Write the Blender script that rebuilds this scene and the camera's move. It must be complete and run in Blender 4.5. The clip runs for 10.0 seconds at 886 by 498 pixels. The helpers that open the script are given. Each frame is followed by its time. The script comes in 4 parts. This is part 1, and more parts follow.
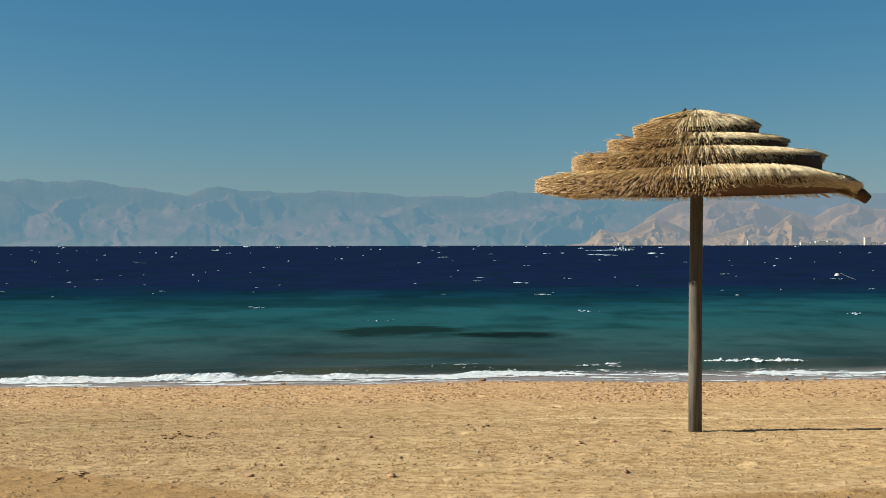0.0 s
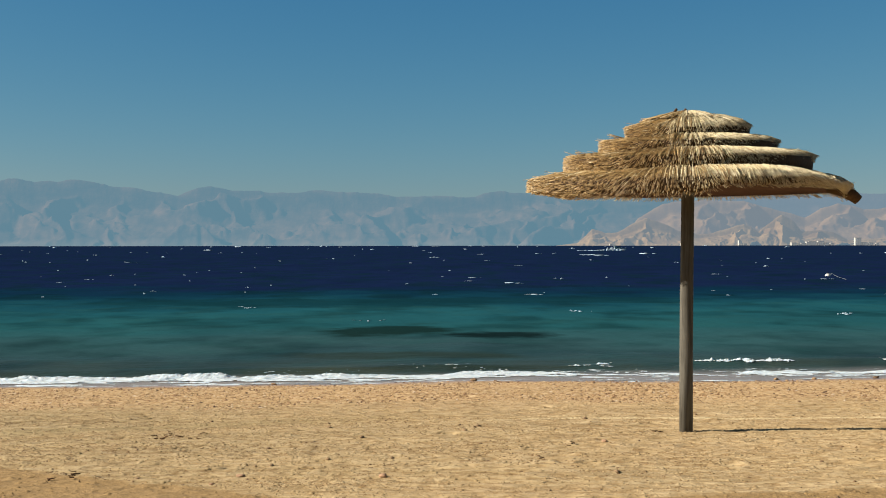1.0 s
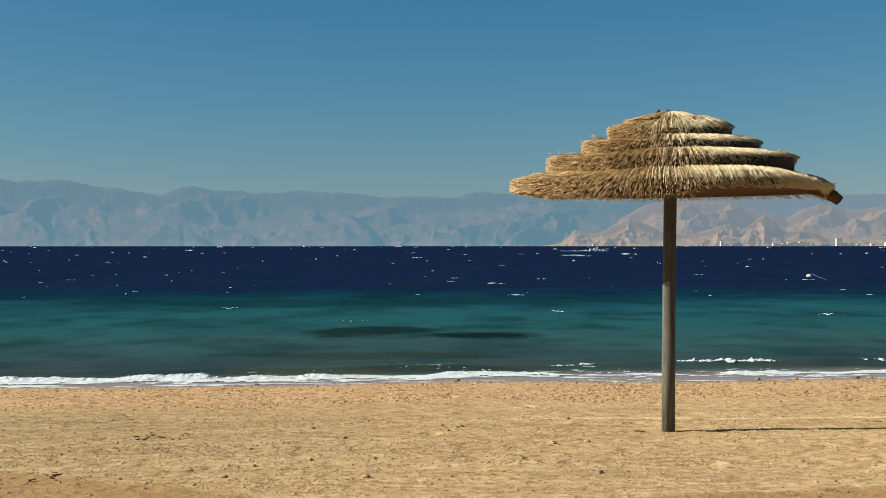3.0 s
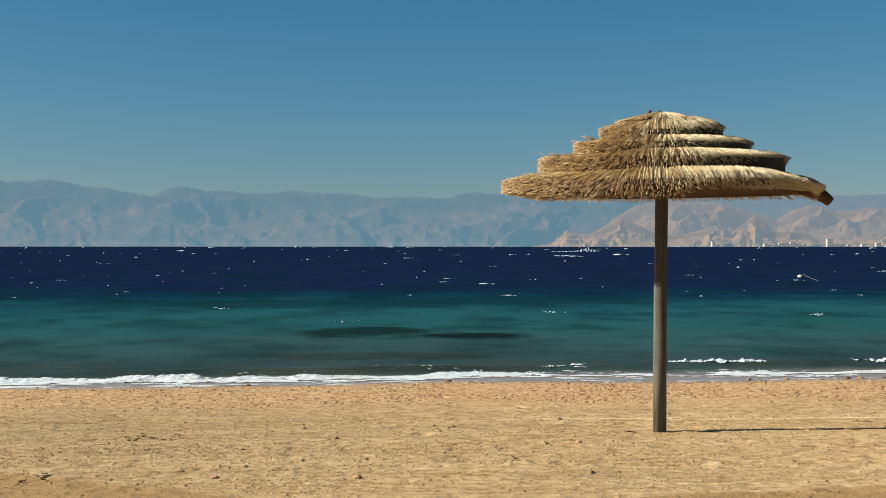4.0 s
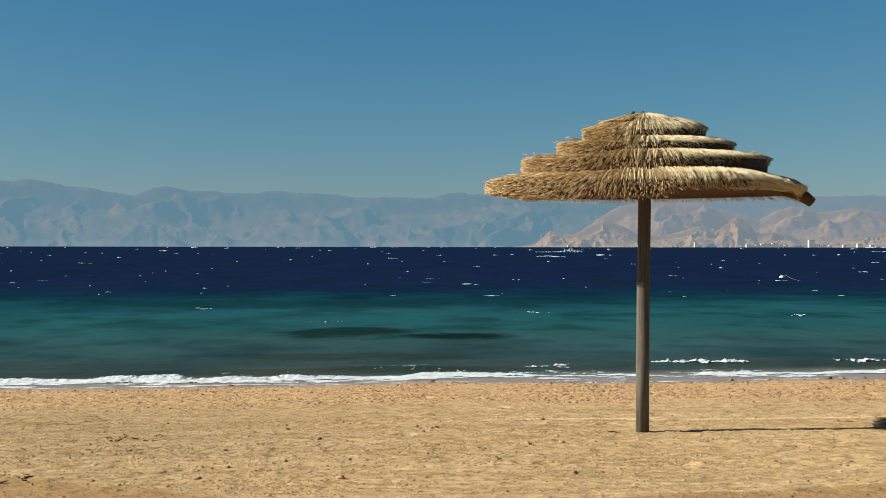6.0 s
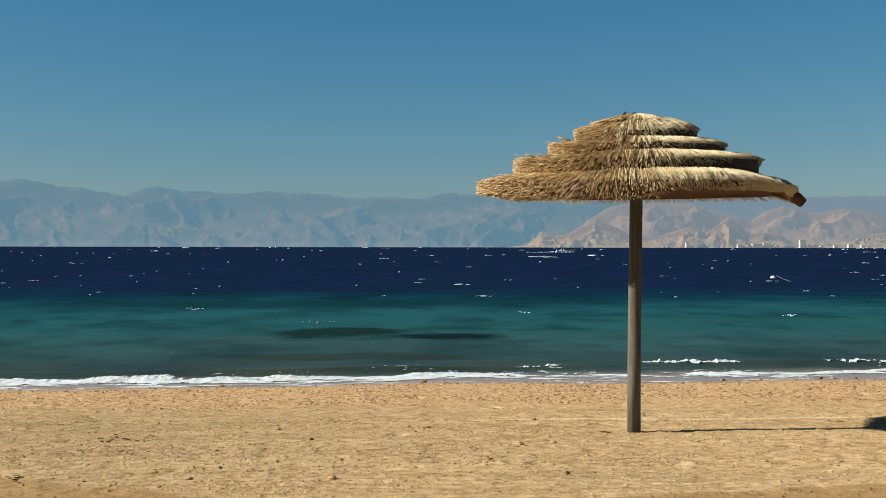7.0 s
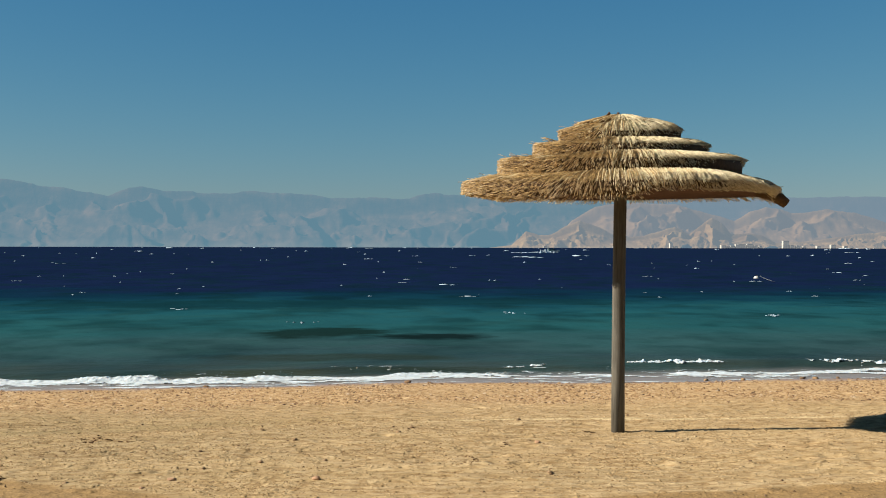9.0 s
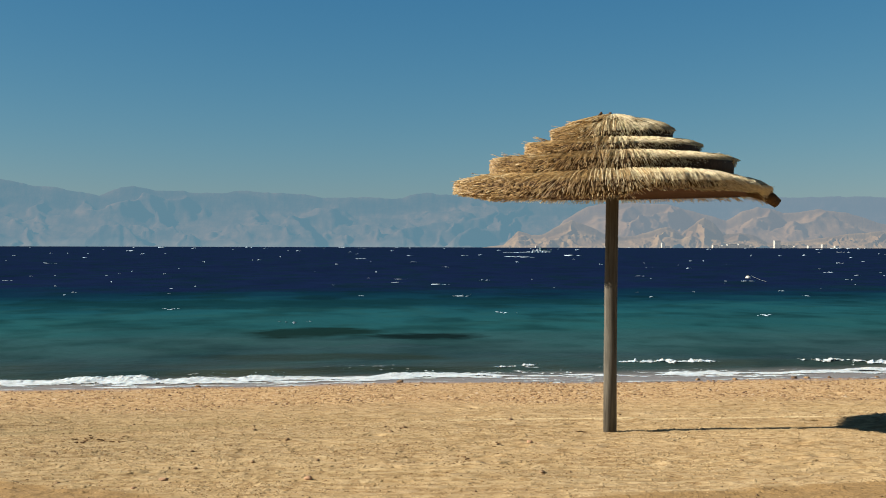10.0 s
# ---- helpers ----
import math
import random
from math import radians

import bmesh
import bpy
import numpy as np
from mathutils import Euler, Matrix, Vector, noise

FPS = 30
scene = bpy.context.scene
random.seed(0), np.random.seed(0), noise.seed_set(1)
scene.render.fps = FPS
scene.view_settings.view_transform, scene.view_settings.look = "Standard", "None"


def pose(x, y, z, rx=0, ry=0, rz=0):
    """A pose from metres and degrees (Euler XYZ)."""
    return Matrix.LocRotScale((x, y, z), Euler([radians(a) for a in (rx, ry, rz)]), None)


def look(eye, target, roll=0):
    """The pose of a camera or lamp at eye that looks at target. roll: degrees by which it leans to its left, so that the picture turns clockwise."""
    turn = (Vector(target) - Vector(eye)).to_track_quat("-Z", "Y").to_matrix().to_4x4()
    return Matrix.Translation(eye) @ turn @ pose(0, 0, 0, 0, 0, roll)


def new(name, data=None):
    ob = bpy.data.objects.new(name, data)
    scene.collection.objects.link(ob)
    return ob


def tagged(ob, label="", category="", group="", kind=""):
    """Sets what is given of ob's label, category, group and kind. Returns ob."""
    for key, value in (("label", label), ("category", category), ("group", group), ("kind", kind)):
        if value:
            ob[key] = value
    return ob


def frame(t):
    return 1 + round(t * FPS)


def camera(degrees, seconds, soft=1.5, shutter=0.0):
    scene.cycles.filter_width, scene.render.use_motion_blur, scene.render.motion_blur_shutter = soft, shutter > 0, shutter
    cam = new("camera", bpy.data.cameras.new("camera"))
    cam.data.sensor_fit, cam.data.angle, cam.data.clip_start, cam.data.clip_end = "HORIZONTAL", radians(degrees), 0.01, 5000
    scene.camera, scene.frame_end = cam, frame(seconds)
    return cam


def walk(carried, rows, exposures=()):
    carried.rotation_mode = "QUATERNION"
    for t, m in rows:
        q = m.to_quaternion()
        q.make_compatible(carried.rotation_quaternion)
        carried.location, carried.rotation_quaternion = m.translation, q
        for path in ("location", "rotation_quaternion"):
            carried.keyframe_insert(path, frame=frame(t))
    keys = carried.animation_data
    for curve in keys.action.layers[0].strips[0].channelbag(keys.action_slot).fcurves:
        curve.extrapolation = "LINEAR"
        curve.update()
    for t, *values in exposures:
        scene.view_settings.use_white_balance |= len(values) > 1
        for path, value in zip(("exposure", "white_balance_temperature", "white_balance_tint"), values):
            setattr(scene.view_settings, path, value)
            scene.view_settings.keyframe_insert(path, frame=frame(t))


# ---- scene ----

# Camera: a tripod pan of four degrees to the right, on a sandy beach.
EYE = 1.64
cam = camera(41.04, 10.0, soft=1.0)
ROWS = [
    (0.0, 0.000, 0.000, 0.000), (0.5, 0.208, 0.001, -0.010), (1.0, 0.416, 0.002, -0.024), (1.5, 0.617, 0.004, -0.042),
    (2.0, 0.824, 0.006, -0.054), (2.5, 1.030, 0.010, -0.066), (4.0, 1.638, 0.043, -0.103), (4.5, 1.838, 0.050, -0.124),
    (5.0, 2.037, 0.053, -0.140), (5.5, 2.240, 0.055, -0.152), (7.0, 2.835, 0.074, -0.192), (7.5, 3.032, 0.083, -0.205),
    (8.0, 3.219, 0.092, -0.218), (8.5, 3.402, 0.093, -0.217), (9.0, 3.592, 0.089, -0.216), (9.5, 3.784, 0.083, -0.218),
    (10.0, 3.968, 0.077, -0.224),
]
TILT, LEAN = -0.186, 0.09
walk(cam, [(t, pose(0, 0, EYE, 90 + TILT + up, LEAN + lean, -turn)) for t, turn, up, lean in ROWS])

# ---- light ----
SUN_UP, SUN_ROUND = 30.7, 265.3
sun_way = Vector((math.sin(radians(SUN_ROUND)) * math.cos(radians(SUN_UP)), math.cos(radians(SUN_ROUND)) * math.cos(radians(SUN_UP)), math.sin(radians(SUN_UP))))
sun = new("sun", bpy.data.lights.new("sun", "SUN"))
sun.data.energy, sun.data.angle, sun.data.color = 5.0, radians(0.55), (1.0, 0.92, 0.80)
sun.matrix_world = look(sun_way * 60, (0, 0, 0))

world = bpy.data.worlds.new("sky")
scene.world = world
world.use_nodes = True
wn, wl = world.node_tree.nodes, world.node_tree.links
sky = wn.new("ShaderNodeTexSky")
sky.sky_type, sky.sun_disc = "NISHITA", False
sky.sun_elevation, sky.sun_rotation = radians(SUN_UP), radians(SUN_ROUND)
sky.altitude, sky.air_density, sky.dust_density, sky.ozone_density = 0, 1.0, 0.3, 1.6
# the graded colour of the film's sky: red falls off upwards faster, blue stays even
parts = wn.new("ShaderNodeSeparateColor")
whole = wn.new("ShaderNodeCombineColor")
wl.new(sky.outputs["Color"], parts.inputs[0])
for k, (power, gain) in enumerate(((1.50, 0.168), (0.90, 0.655), (0.60, 1.38))):
    p, q = wn.new("ShaderNodeMath"), wn.new("ShaderNodeMath")
    p.operation, q.operation = "POWER", "MULTIPLY"
    p.inputs[1].default_value, q.inputs[1].default_value = power, gain
    wl.new(parts.outputs[k], p.inputs[0])
    wl.new(p.outputs[0], q.inputs[0])
    last = q
    if k:
        # green and blue deepen towards the zenith
        share, bound, fall, last = [wn.new("ShaderNodeMath") for _ in range(4)]
        share.operation, bound.operation, fall.operation, last.operation = "DIVIDE", "MINIMUM", "POWER", "MULTIPLY"
        share.inputs[1].default_value, bound.inputs[1].default_value, fall.inputs[1].default_value = (3.0, 4.3)[k - 1], 1.0, (1.4, 3.0)[k - 1]
        wl.new(parts.outputs[k], share.inputs[0])
        wl.new(share.outputs[0], bound.inputs[0])
        wl.new(bound.outputs[0], fall.inputs[0])
        wl.new(q.outputs[0], last.inputs[0])
        wl.new(fall.outputs[0], last.inputs[1])
    wl.new(last.outputs[0], whole.inputs[k])
wl.new(whole.outputs[0], wn["Background"].inputs["Color"])
wn["Background"].inputs["Strength"].default_value = 0.051
scene.view_settings.exposure = 0.97

SEA = -0.45


# ---- noise on arrays ----
def lattice(ix, iy, seed):
    h = (ix.astype(np.int64) * 374761393 + iy.astype(np.int64) * 668265263 + seed * 974634721) & 0xFFFFFFFF
    h = ((h ^ (h >> 13)) * 1274126177) & 0xFFFFFFFF
    return ((h ^ (h >> 16)) & 0xFFFF) / 65535.0


def bumps(x, y, seed=0):
    """Smooth value noise from -1 to 1."""
    ix, iy = np.floor(x), np.floor(y)
    fx, fy = x - ix, y - iy
    fx, fy = fx * fx * fx * (fx * (fx * 6 - 15) + 10), fy * fy * fy * (fy * (fy * 6 - 15) + 10)
    a, b = lattice(ix, iy, seed), lattice(ix + 1, iy, seed)
    c, d = lattice(ix, iy + 1, seed), lattice(ix + 1, iy + 1, seed)
    return 2 * ((a + (b - a) * fx) + ((c + (d - c) * fx) - (a + (b - a) * fx)) * fy) - 1


def layers(x, y, octaves=4, seed=0, gain=0.5):
    total, amp = 0.0, 1.0
    for k in range(octaves):
        total = total + amp * bumps(x * 2 ** k + 17.3 * k, y * 2 ** k - 9.1 * k, seed + k)
        amp *= gain
    return total


def ridges(x, y, octaves=5, seed=0, gain=0.55):
    total, amp, weight = 0.0, 1.0, 1.0
    for k in range(octaves):
        n = (1 - np.abs(bumps(x * 2 ** k + 5.7 * k, y * 2 ** k + 3.3 * k, seed + k))) ** 2 * weight
        weight = np.clip(n * 1.6, 0, 1)
        total = total + amp * n
        amp *= gain
    return total


def smooth(a, b, x):
    t = np.clip((x - a) / (b - a), 0, 1)
    return t * t * (3 - 2 * t)


# ---- meshes ----
def mesh_of(name, verts, faces, material=None, soft=False):
    me = bpy.data.meshes.new(name)
    me.from_pydata([tuple(v) for v in verts], [], [tuple(f) for f in faces])
    if soft:
        me.polygons.foreach_set("use_smooth", [True] * len(me.polygons))
    if material:
        me.materials.append(material)
    me.update()
    return me


def grid_mesh(name, X, Y, Z, material, soft=True):
    rows, cols = X.shape
    verts = np.stack([X, Y, Z], -1).reshape(-1, 3).tolist()
    i = np.arange(rows * cols).reshape(rows, cols)
    faces = np.stack([i[:-1, :-1], i[:-1, 1:], i[1:, 1:], i[1:, :-1]], -1).reshape(-1, 4).tolist()
    return mesh_of(name, verts, faces, material, soft)


def part(name, bm, material, parent, label="", soft=True):
    me = bm
    if isinstance(bm, bmesh.types.BMesh):
        me = bpy.data.meshes.new(name)
        bmesh.ops.recalc_face_normals(bm, faces=bm.faces)
        bm.to_mesh(me)
        bm.free()
        me.materials.append(material)
        if soft:
            me.polygons.foreach_set("use_smooth", [True] * len(me.polygons))
    ob = new(name, me)
    ob.parent = parent
    return tagged(ob, label)


def lathe(profile, sides=48, wobble=None):
    """A bmesh turned round the z axis from (radius, height) pairs; wobble(angle, k) shifts radius and height."""
    bm = bmesh.new()
    rings = []
    for k, (r, z) in enumerate(profile):
        ring = []
        for s in range(sides):
            a = 2 * math.pi * s / sides
            dr, dz = wobble(a, k) if wobble else (0, 0)
            ring.append(bm.verts.new(((r + dr) * math.cos(a), (r + dr) * math.sin(a), z + dz)))
        rings.append(ring)
    for lo, hi in zip(rings, rings[1:]):
        for s in range(sides):
            bm.faces.new((lo[s], lo[(s + 1) % sides], hi[(s + 1) % sides], hi[s]))
    bm.faces.new(list(reversed(rings[0])))
    bm.faces.new(rings[-1])
    return bm


def box(bm, x0, y0, z0, x1, y1, z1):
    vs = [bm.verts.new((x, y, z)) for z in (z0, z1) for x, y in ((x0, y0), (x1, y0), (x1, y1), (x0, y1))]
    for f in ((3, 2, 1, 0), (4, 5, 6, 7), (0, 1, 5, 4), (1, 2, 6, 5), (2, 3, 7, 6), (3, 0, 4, 7)):
        bm.faces.new([vs[k] for k in f])


def tube(bm, points, radii, sides=6):
    rings = []
    for k, (p, r) in enumerate(zip(points, radii)):
        a, b = Vector(points[max(k - 1, 0)]), Vector(points[min(k + 1, len(points) - 1)])
        turn = (b - a).to_track_quat("Z", "Y")
        rings.append([bm.verts.new(Vector(p) + turn @ Vector((r * math.cos(2 * math.pi * s / sides), r * math.sin(2 * math.pi * s / sides), 0))) for s in range(sides)])
    for lo, hi in zip(rings, rings[1:]):
        for s in range(sides):
            bm.faces.new((lo[s], lo[(s + 1) % sides], hi[(s + 1) % sides], hi[s]))
    bm.faces.new(list(reversed(rings[0])))
    bm.faces.new(rings[-1])


def lump(rng, size, squash=0.6, detail=1, rough=0.42):
    """A worn stone: a ball of triangles pushed in and out."""
    bm = bmesh.new()
    bmesh.ops.create_icosphere(bm, subdivisions=detail, radius=1.0)
    sx, sy = rng.uniform(0.75, 1.25), rng.uniform(0.7, 1.0)
    off = Vector((rng.uniform(0, 50), rng.uniform(0, 50), rng.uniform(0, 50)))
    for v in bm.verts:
        v.co *= 1 + rough * noise.noise(v.co * 1.3 + off) + 0.4 * rough * noise.noise(v.co * 3.1 + off)
        v.co = Vector((v.co.x * sx, v.co.y * sy, v.co.z * squash)) * size
    return bm


# ---- materials ----
def material(name):
    m = bpy.data.materials.new(name)
    m.use_nodes = True
    return m, m.node_tree.nodes, m.node_tree.links, m.node_tree.nodes["Principled BSDF"]


def node(nodes, kind, **values):
    n = nodes.new(kind)
    for key, value in values.items():
        n.inputs[key.replace("_", " ")].default_value = value
    return n


def ramp(nodes, links, source, stops):
    r = nodes.new("ShaderNodeValToRGB")
    while len(r.color_ramp.elements) < len(stops):
        r.color_ramp.elements.new(0.5)
    for e, (at, colour) in zip(r.color_ramp.elements, stops):
        e.position, e.color = at, (*colour, 1)
    links.new(source, r.inputs["Fac"])
    return r.outputs["Color"]


def blend(nodes, links, factor, a, b, mode="MIX"):
    m = nodes.new("ShaderNodeMix")
    m.data_type, m.blend_type = "RGBA", mode
    for key, value in ((0, factor), (6, a), (7, b)):
        if isinstance(value, bpy.types.NodeSocket):
            links.new(value, m.inputs[key])
        else:
            m.inputs[key].default_value = value if key == 0 else (*value, 1)
    return m.outputs[2]


def sums(nodes, links, op, a, b=0.0, c=None):
    m = nodes.new("ShaderNodeMath")
    m.operation = op
    for key, value in ((0, a), (1, b), (2, c)):
        if isinstance(value, bpy.types.NodeSocket):
            links.new(value, m.inputs[key])
        elif value is not None:
            m.inputs[key].default_value = value
    return m.outputs[0]


def noise_at(nodes, links, where, scale, detail=4.0, rough=0.55):
    n = node(nodes, "ShaderNodeTexNoise", Scale=scale, Detail=detail, Roughness=rough)
    links.new(where, n.inputs["Vector"])
    return n.outputs["Fac"]


def stretched(nodes, links, where, scale):
    m = nodes.new("ShaderNodeMapping")
    m.inputs["Scale"].default_value = scale
    links.new(where, m.inputs["Vector"])
    return m.outputs["Vector"]


def relief(nodes, links, shader, height, strength, distance, under=None):
    b = node(nodes, "ShaderNodeBump", Strength=strength, Distance=distance)
    links.new(height, b.inputs["Height"])
    if under:
        links.new(under, b.inputs["Normal"])
    links.new(b.outputs["Normal"], shader.inputs["Normal"])
    return b.outputs["Normal"]


def sand_material():
    m, n, l, s = material("beach_sand")
    where = n.new("ShaderNodeNewGeometry").outputs["Position"]
    wide = noise_at(n, l, stretched(n, l, where, (0.5, 1.0, 1.0)), 0.7, 3)
    mid = noise_at(n, l, stretched(n, l, where, (0.5, 1.9, 1.0)), 4.0, 4, 0.6)
    fine = noise_at(n, l, stretched(n, l, where, (1.0, 0.7, 1.0)), 60.0, 3, 0.7)
    speck = noise_at(n, l, stretched(n, l, where, (1.0, 0.6, 1.0)), 24.0, 3, 0.6)
    base = ramp(n, l, wide, [(0.30, (0.432, 0.292, 0.139)), (0.52, (0.476, 0.341, 0.177)), (0.72, (0.498, 0.367, 0.206))])
    base = blend(n, l, 0.34, base, ramp(n, l, mid, [(0.3, (0.32, 0.207, 0.09)), (0.5, (0.45, 0.32, 0.156)), (0.7, (0.51, 0.392, 0.226))]))
    base = blend(n, l, 0.26, base, ramp(n, l, fine, [(0.32, (0.225, 0.148, 0.072)), (0.46, (0.45, 0.325, 0.170)), (0.66, (0.585, 0.462, 0.285))]))
    base = blend(n, l, ramp(n, l, speck, [(0.62, (0, 0, 0)), (0.68, (0.22, 0.22, 0.22))]), base, (0.16, 0.092, 0.040))
    drag = noise_at(n, l, stretched(n, l, where, (0.22, 3.2, 1.0)), 1.0, 4, 0.6)
    base = blend(n, l, 0.75, base, ramp(n, l, drag, [(0.34, (0.56, 0.53, 0.50)), (0.5, (0.86, 0.86, 0.86)), (0.66, (0.96, 0.96, 0.96))]), "MULTIPLY")
    bands = noise_at(n, l, stretched(n, l, where, (0.12, 0.7, 1.0)), 1.3, 4, 0.6)
    base = blend(n, l, ramp(n, l, bands, [(0.42, (0, 0, 0)), (0.62, (0.6, 0.6, 0.6))]), base, blend(n, l, 0.8, base, (0.88, 0.91, 0.88), "MULTIPLY"))
    # trodden wavelets and dabs: light tops and shaded hollows put into the colour
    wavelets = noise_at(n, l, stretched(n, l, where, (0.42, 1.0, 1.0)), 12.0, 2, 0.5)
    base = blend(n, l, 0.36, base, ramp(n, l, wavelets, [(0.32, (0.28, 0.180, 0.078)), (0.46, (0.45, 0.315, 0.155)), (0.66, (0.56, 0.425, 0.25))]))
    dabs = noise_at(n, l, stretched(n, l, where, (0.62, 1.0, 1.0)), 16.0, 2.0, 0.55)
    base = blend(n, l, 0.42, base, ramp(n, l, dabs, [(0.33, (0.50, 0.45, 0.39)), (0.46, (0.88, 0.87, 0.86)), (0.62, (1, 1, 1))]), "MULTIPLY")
    # dark crumbs, and the shade of small hollows put into the colour, in drifts
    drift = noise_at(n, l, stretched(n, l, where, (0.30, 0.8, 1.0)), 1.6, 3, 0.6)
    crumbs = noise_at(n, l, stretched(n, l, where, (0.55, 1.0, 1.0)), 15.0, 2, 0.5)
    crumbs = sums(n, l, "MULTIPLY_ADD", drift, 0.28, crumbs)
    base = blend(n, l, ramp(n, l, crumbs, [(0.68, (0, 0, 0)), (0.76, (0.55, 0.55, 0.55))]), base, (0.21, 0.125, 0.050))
    # thin darker streaks: dark grains, and the shade of creases put into colour
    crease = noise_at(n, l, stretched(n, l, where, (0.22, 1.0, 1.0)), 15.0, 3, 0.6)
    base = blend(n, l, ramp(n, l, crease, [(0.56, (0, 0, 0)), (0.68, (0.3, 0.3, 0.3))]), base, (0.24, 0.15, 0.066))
    split = n.new("ShaderNodeSeparateXYZ")
    l.new(where, split.inputs[0])
    # a broad stretch that is darker and damper, towards negative x
    damp = sums(n, l, "ADD", sums(n, l, "MULTIPLY_ADD", split.outputs["X"], -0.11, 0.42), sums(n, l, "MULTIPLY", sums(n, l, "SUBTRACT", wide, 0.5), 0.8))
    base = blend(n, l, ramp(n, l, damp, [(0.2, (0, 0, 0)), (0.9, (1, 1, 1))]), base, blend(n, l, 1.0, base, (0.775, 0.795, 0.785), "MULTIPLY"))
    # a dark damp wheel track and a pale dry one
    far_off = sums(n, l, "SUBTRACT", split.outputs["Y"], sums(n, l, "MULTIPLY_ADD", split.outputs["X"], 0.32, 12.25))
    far_off = sums(n, l, "ADD", far_off, sums(n, l, "MULTIPLY", sums(n, l, "SUBTRACT", mid, 0.5), 0.5))
    track = ramp(n, l, sums(n, l, "ABSOLUTE", far_off), [(0.10, (0.8, 0.8, 0.8)), (0.50, (0, 0, 0))])
    fade = ramp(n, l, sums(n, l, "MULTIPLY_ADD", split.outputs["X"], 0.15, 0.7), [(0.2, (1, 1, 1)), (0.75, (0.1, 0.1, 0.1))])
    base = blend(n, l, sums(n, l, "MULTIPLY", track, fade), base, (0.265, 0.199, 0.0969))
    far_off = sums(n, l, "SUBTRACT", split.outputs["Y"], sums(n, l, "MULTIPLY_ADD", split.outputs["X"], 0.02, 11.62))
    far_off = sums(n, l, "ADD", far_off, sums(n, l, "MULTIPLY", sums(n, l, "SUBTRACT", mid, 0.5), 0.1))
    track = ramp(n, l, sums(n, l, "ABSOLUTE", far_off), [(0.03, (0.6, 0.6, 0.6)), (0.09, (0, 0, 0))])
    fade = ramp(n, l, sums(n, l, "MULTIPLY_ADD", split.outputs["X"], 0.2, 0.1), [(0.1, (0, 0, 0)), (0.35, (1, 1, 1))])
    base = blend(n, l, sums(n, l, "MULTIPLY", track, fade), base, (0.608, 0.49, 0.286))
    # bare reddish earth beside the path: a patch at either side
    left = sums(n, l, "MULTIPLY_ADD", split.outputs["X"], -0.5, -0.15)
    right = sums(n, l, "MULTIPLY_ADD", split.outputs["X"], 0.16, 0.12)
    bend = sums(n, l, "SUBTRACT", split.outputs["Y"], sums(n, l, "MAXIMUM", left, right))
    bend = sums(n, l, "ADD", bend, sums(n, l, "MULTIPLY", sums(n, l, "SUBTRACT", mid, 0.5), 0.25))
    bare = ramp(n, l, sums(n, l, "MULTIPLY_ADD", bend, 1.0, -7.12), [(0.20, (1, 1, 1)), (0.28, (0, 0, 0))])
    base = blend(n, l, bare, base, ramp(n, l, fine, [(0.34, (0.215, 0.136, 0.057)), (0.66, (0.315, 0.205, 0.089))]))
    # coarse reddish shingle along the foot of the beach
    run = sums(n, l, "MULTIPLY_ADD", split.outputs["X"], -0.058, split.outputs["Y"])
    run = sums(n, l, "ADD", run, sums(n, l, "MULTIPLY", wide, 1.6))
    pebbly = ramp(n, l, sums(n, l, "MULTIPLY_ADD", run, 0.1, -1.2), [(0.17, (0, 0, 0)), (0.36, (0.8, 0.8, 0.8))])
    grit = noise_at(n, l, where, 13.0, 3, 0.7)
    base = blend(n, l, pebbly, base, ramp(n, l, grit, [(0.34, (0.150, 0.083, 0.038)), (0.48, (0.405, 0.258, 0.122)), (0.66, (0.530, 0.385, 0.220))]))
    # wet foot of the beach
    wet = ramp(n, l, sums(n, l, "MULTIPLY_ADD", split.outputs["Z"], 4.0, 2.0), [(0.24, (1, 1, 1)), (0.34, (0, 0, 0))])
    base = blend(n, l, wet, base, (0.25, 0.195, 0.17))
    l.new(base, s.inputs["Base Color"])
    l.new(sums(n, l, "MULTIPLY_ADD", wet, -0.5, 0.95), s.inputs["Roughness"])
    s.inputs["Specular IOR Level"].default_value = 0.2
    first = relief(n, l, s, dabs, 0.4, 0.03, relief(n, l, s, wavelets, 0.5, 0.045))
    relief(n, l, s, fine, 0.4, 0.010, first)
    return m


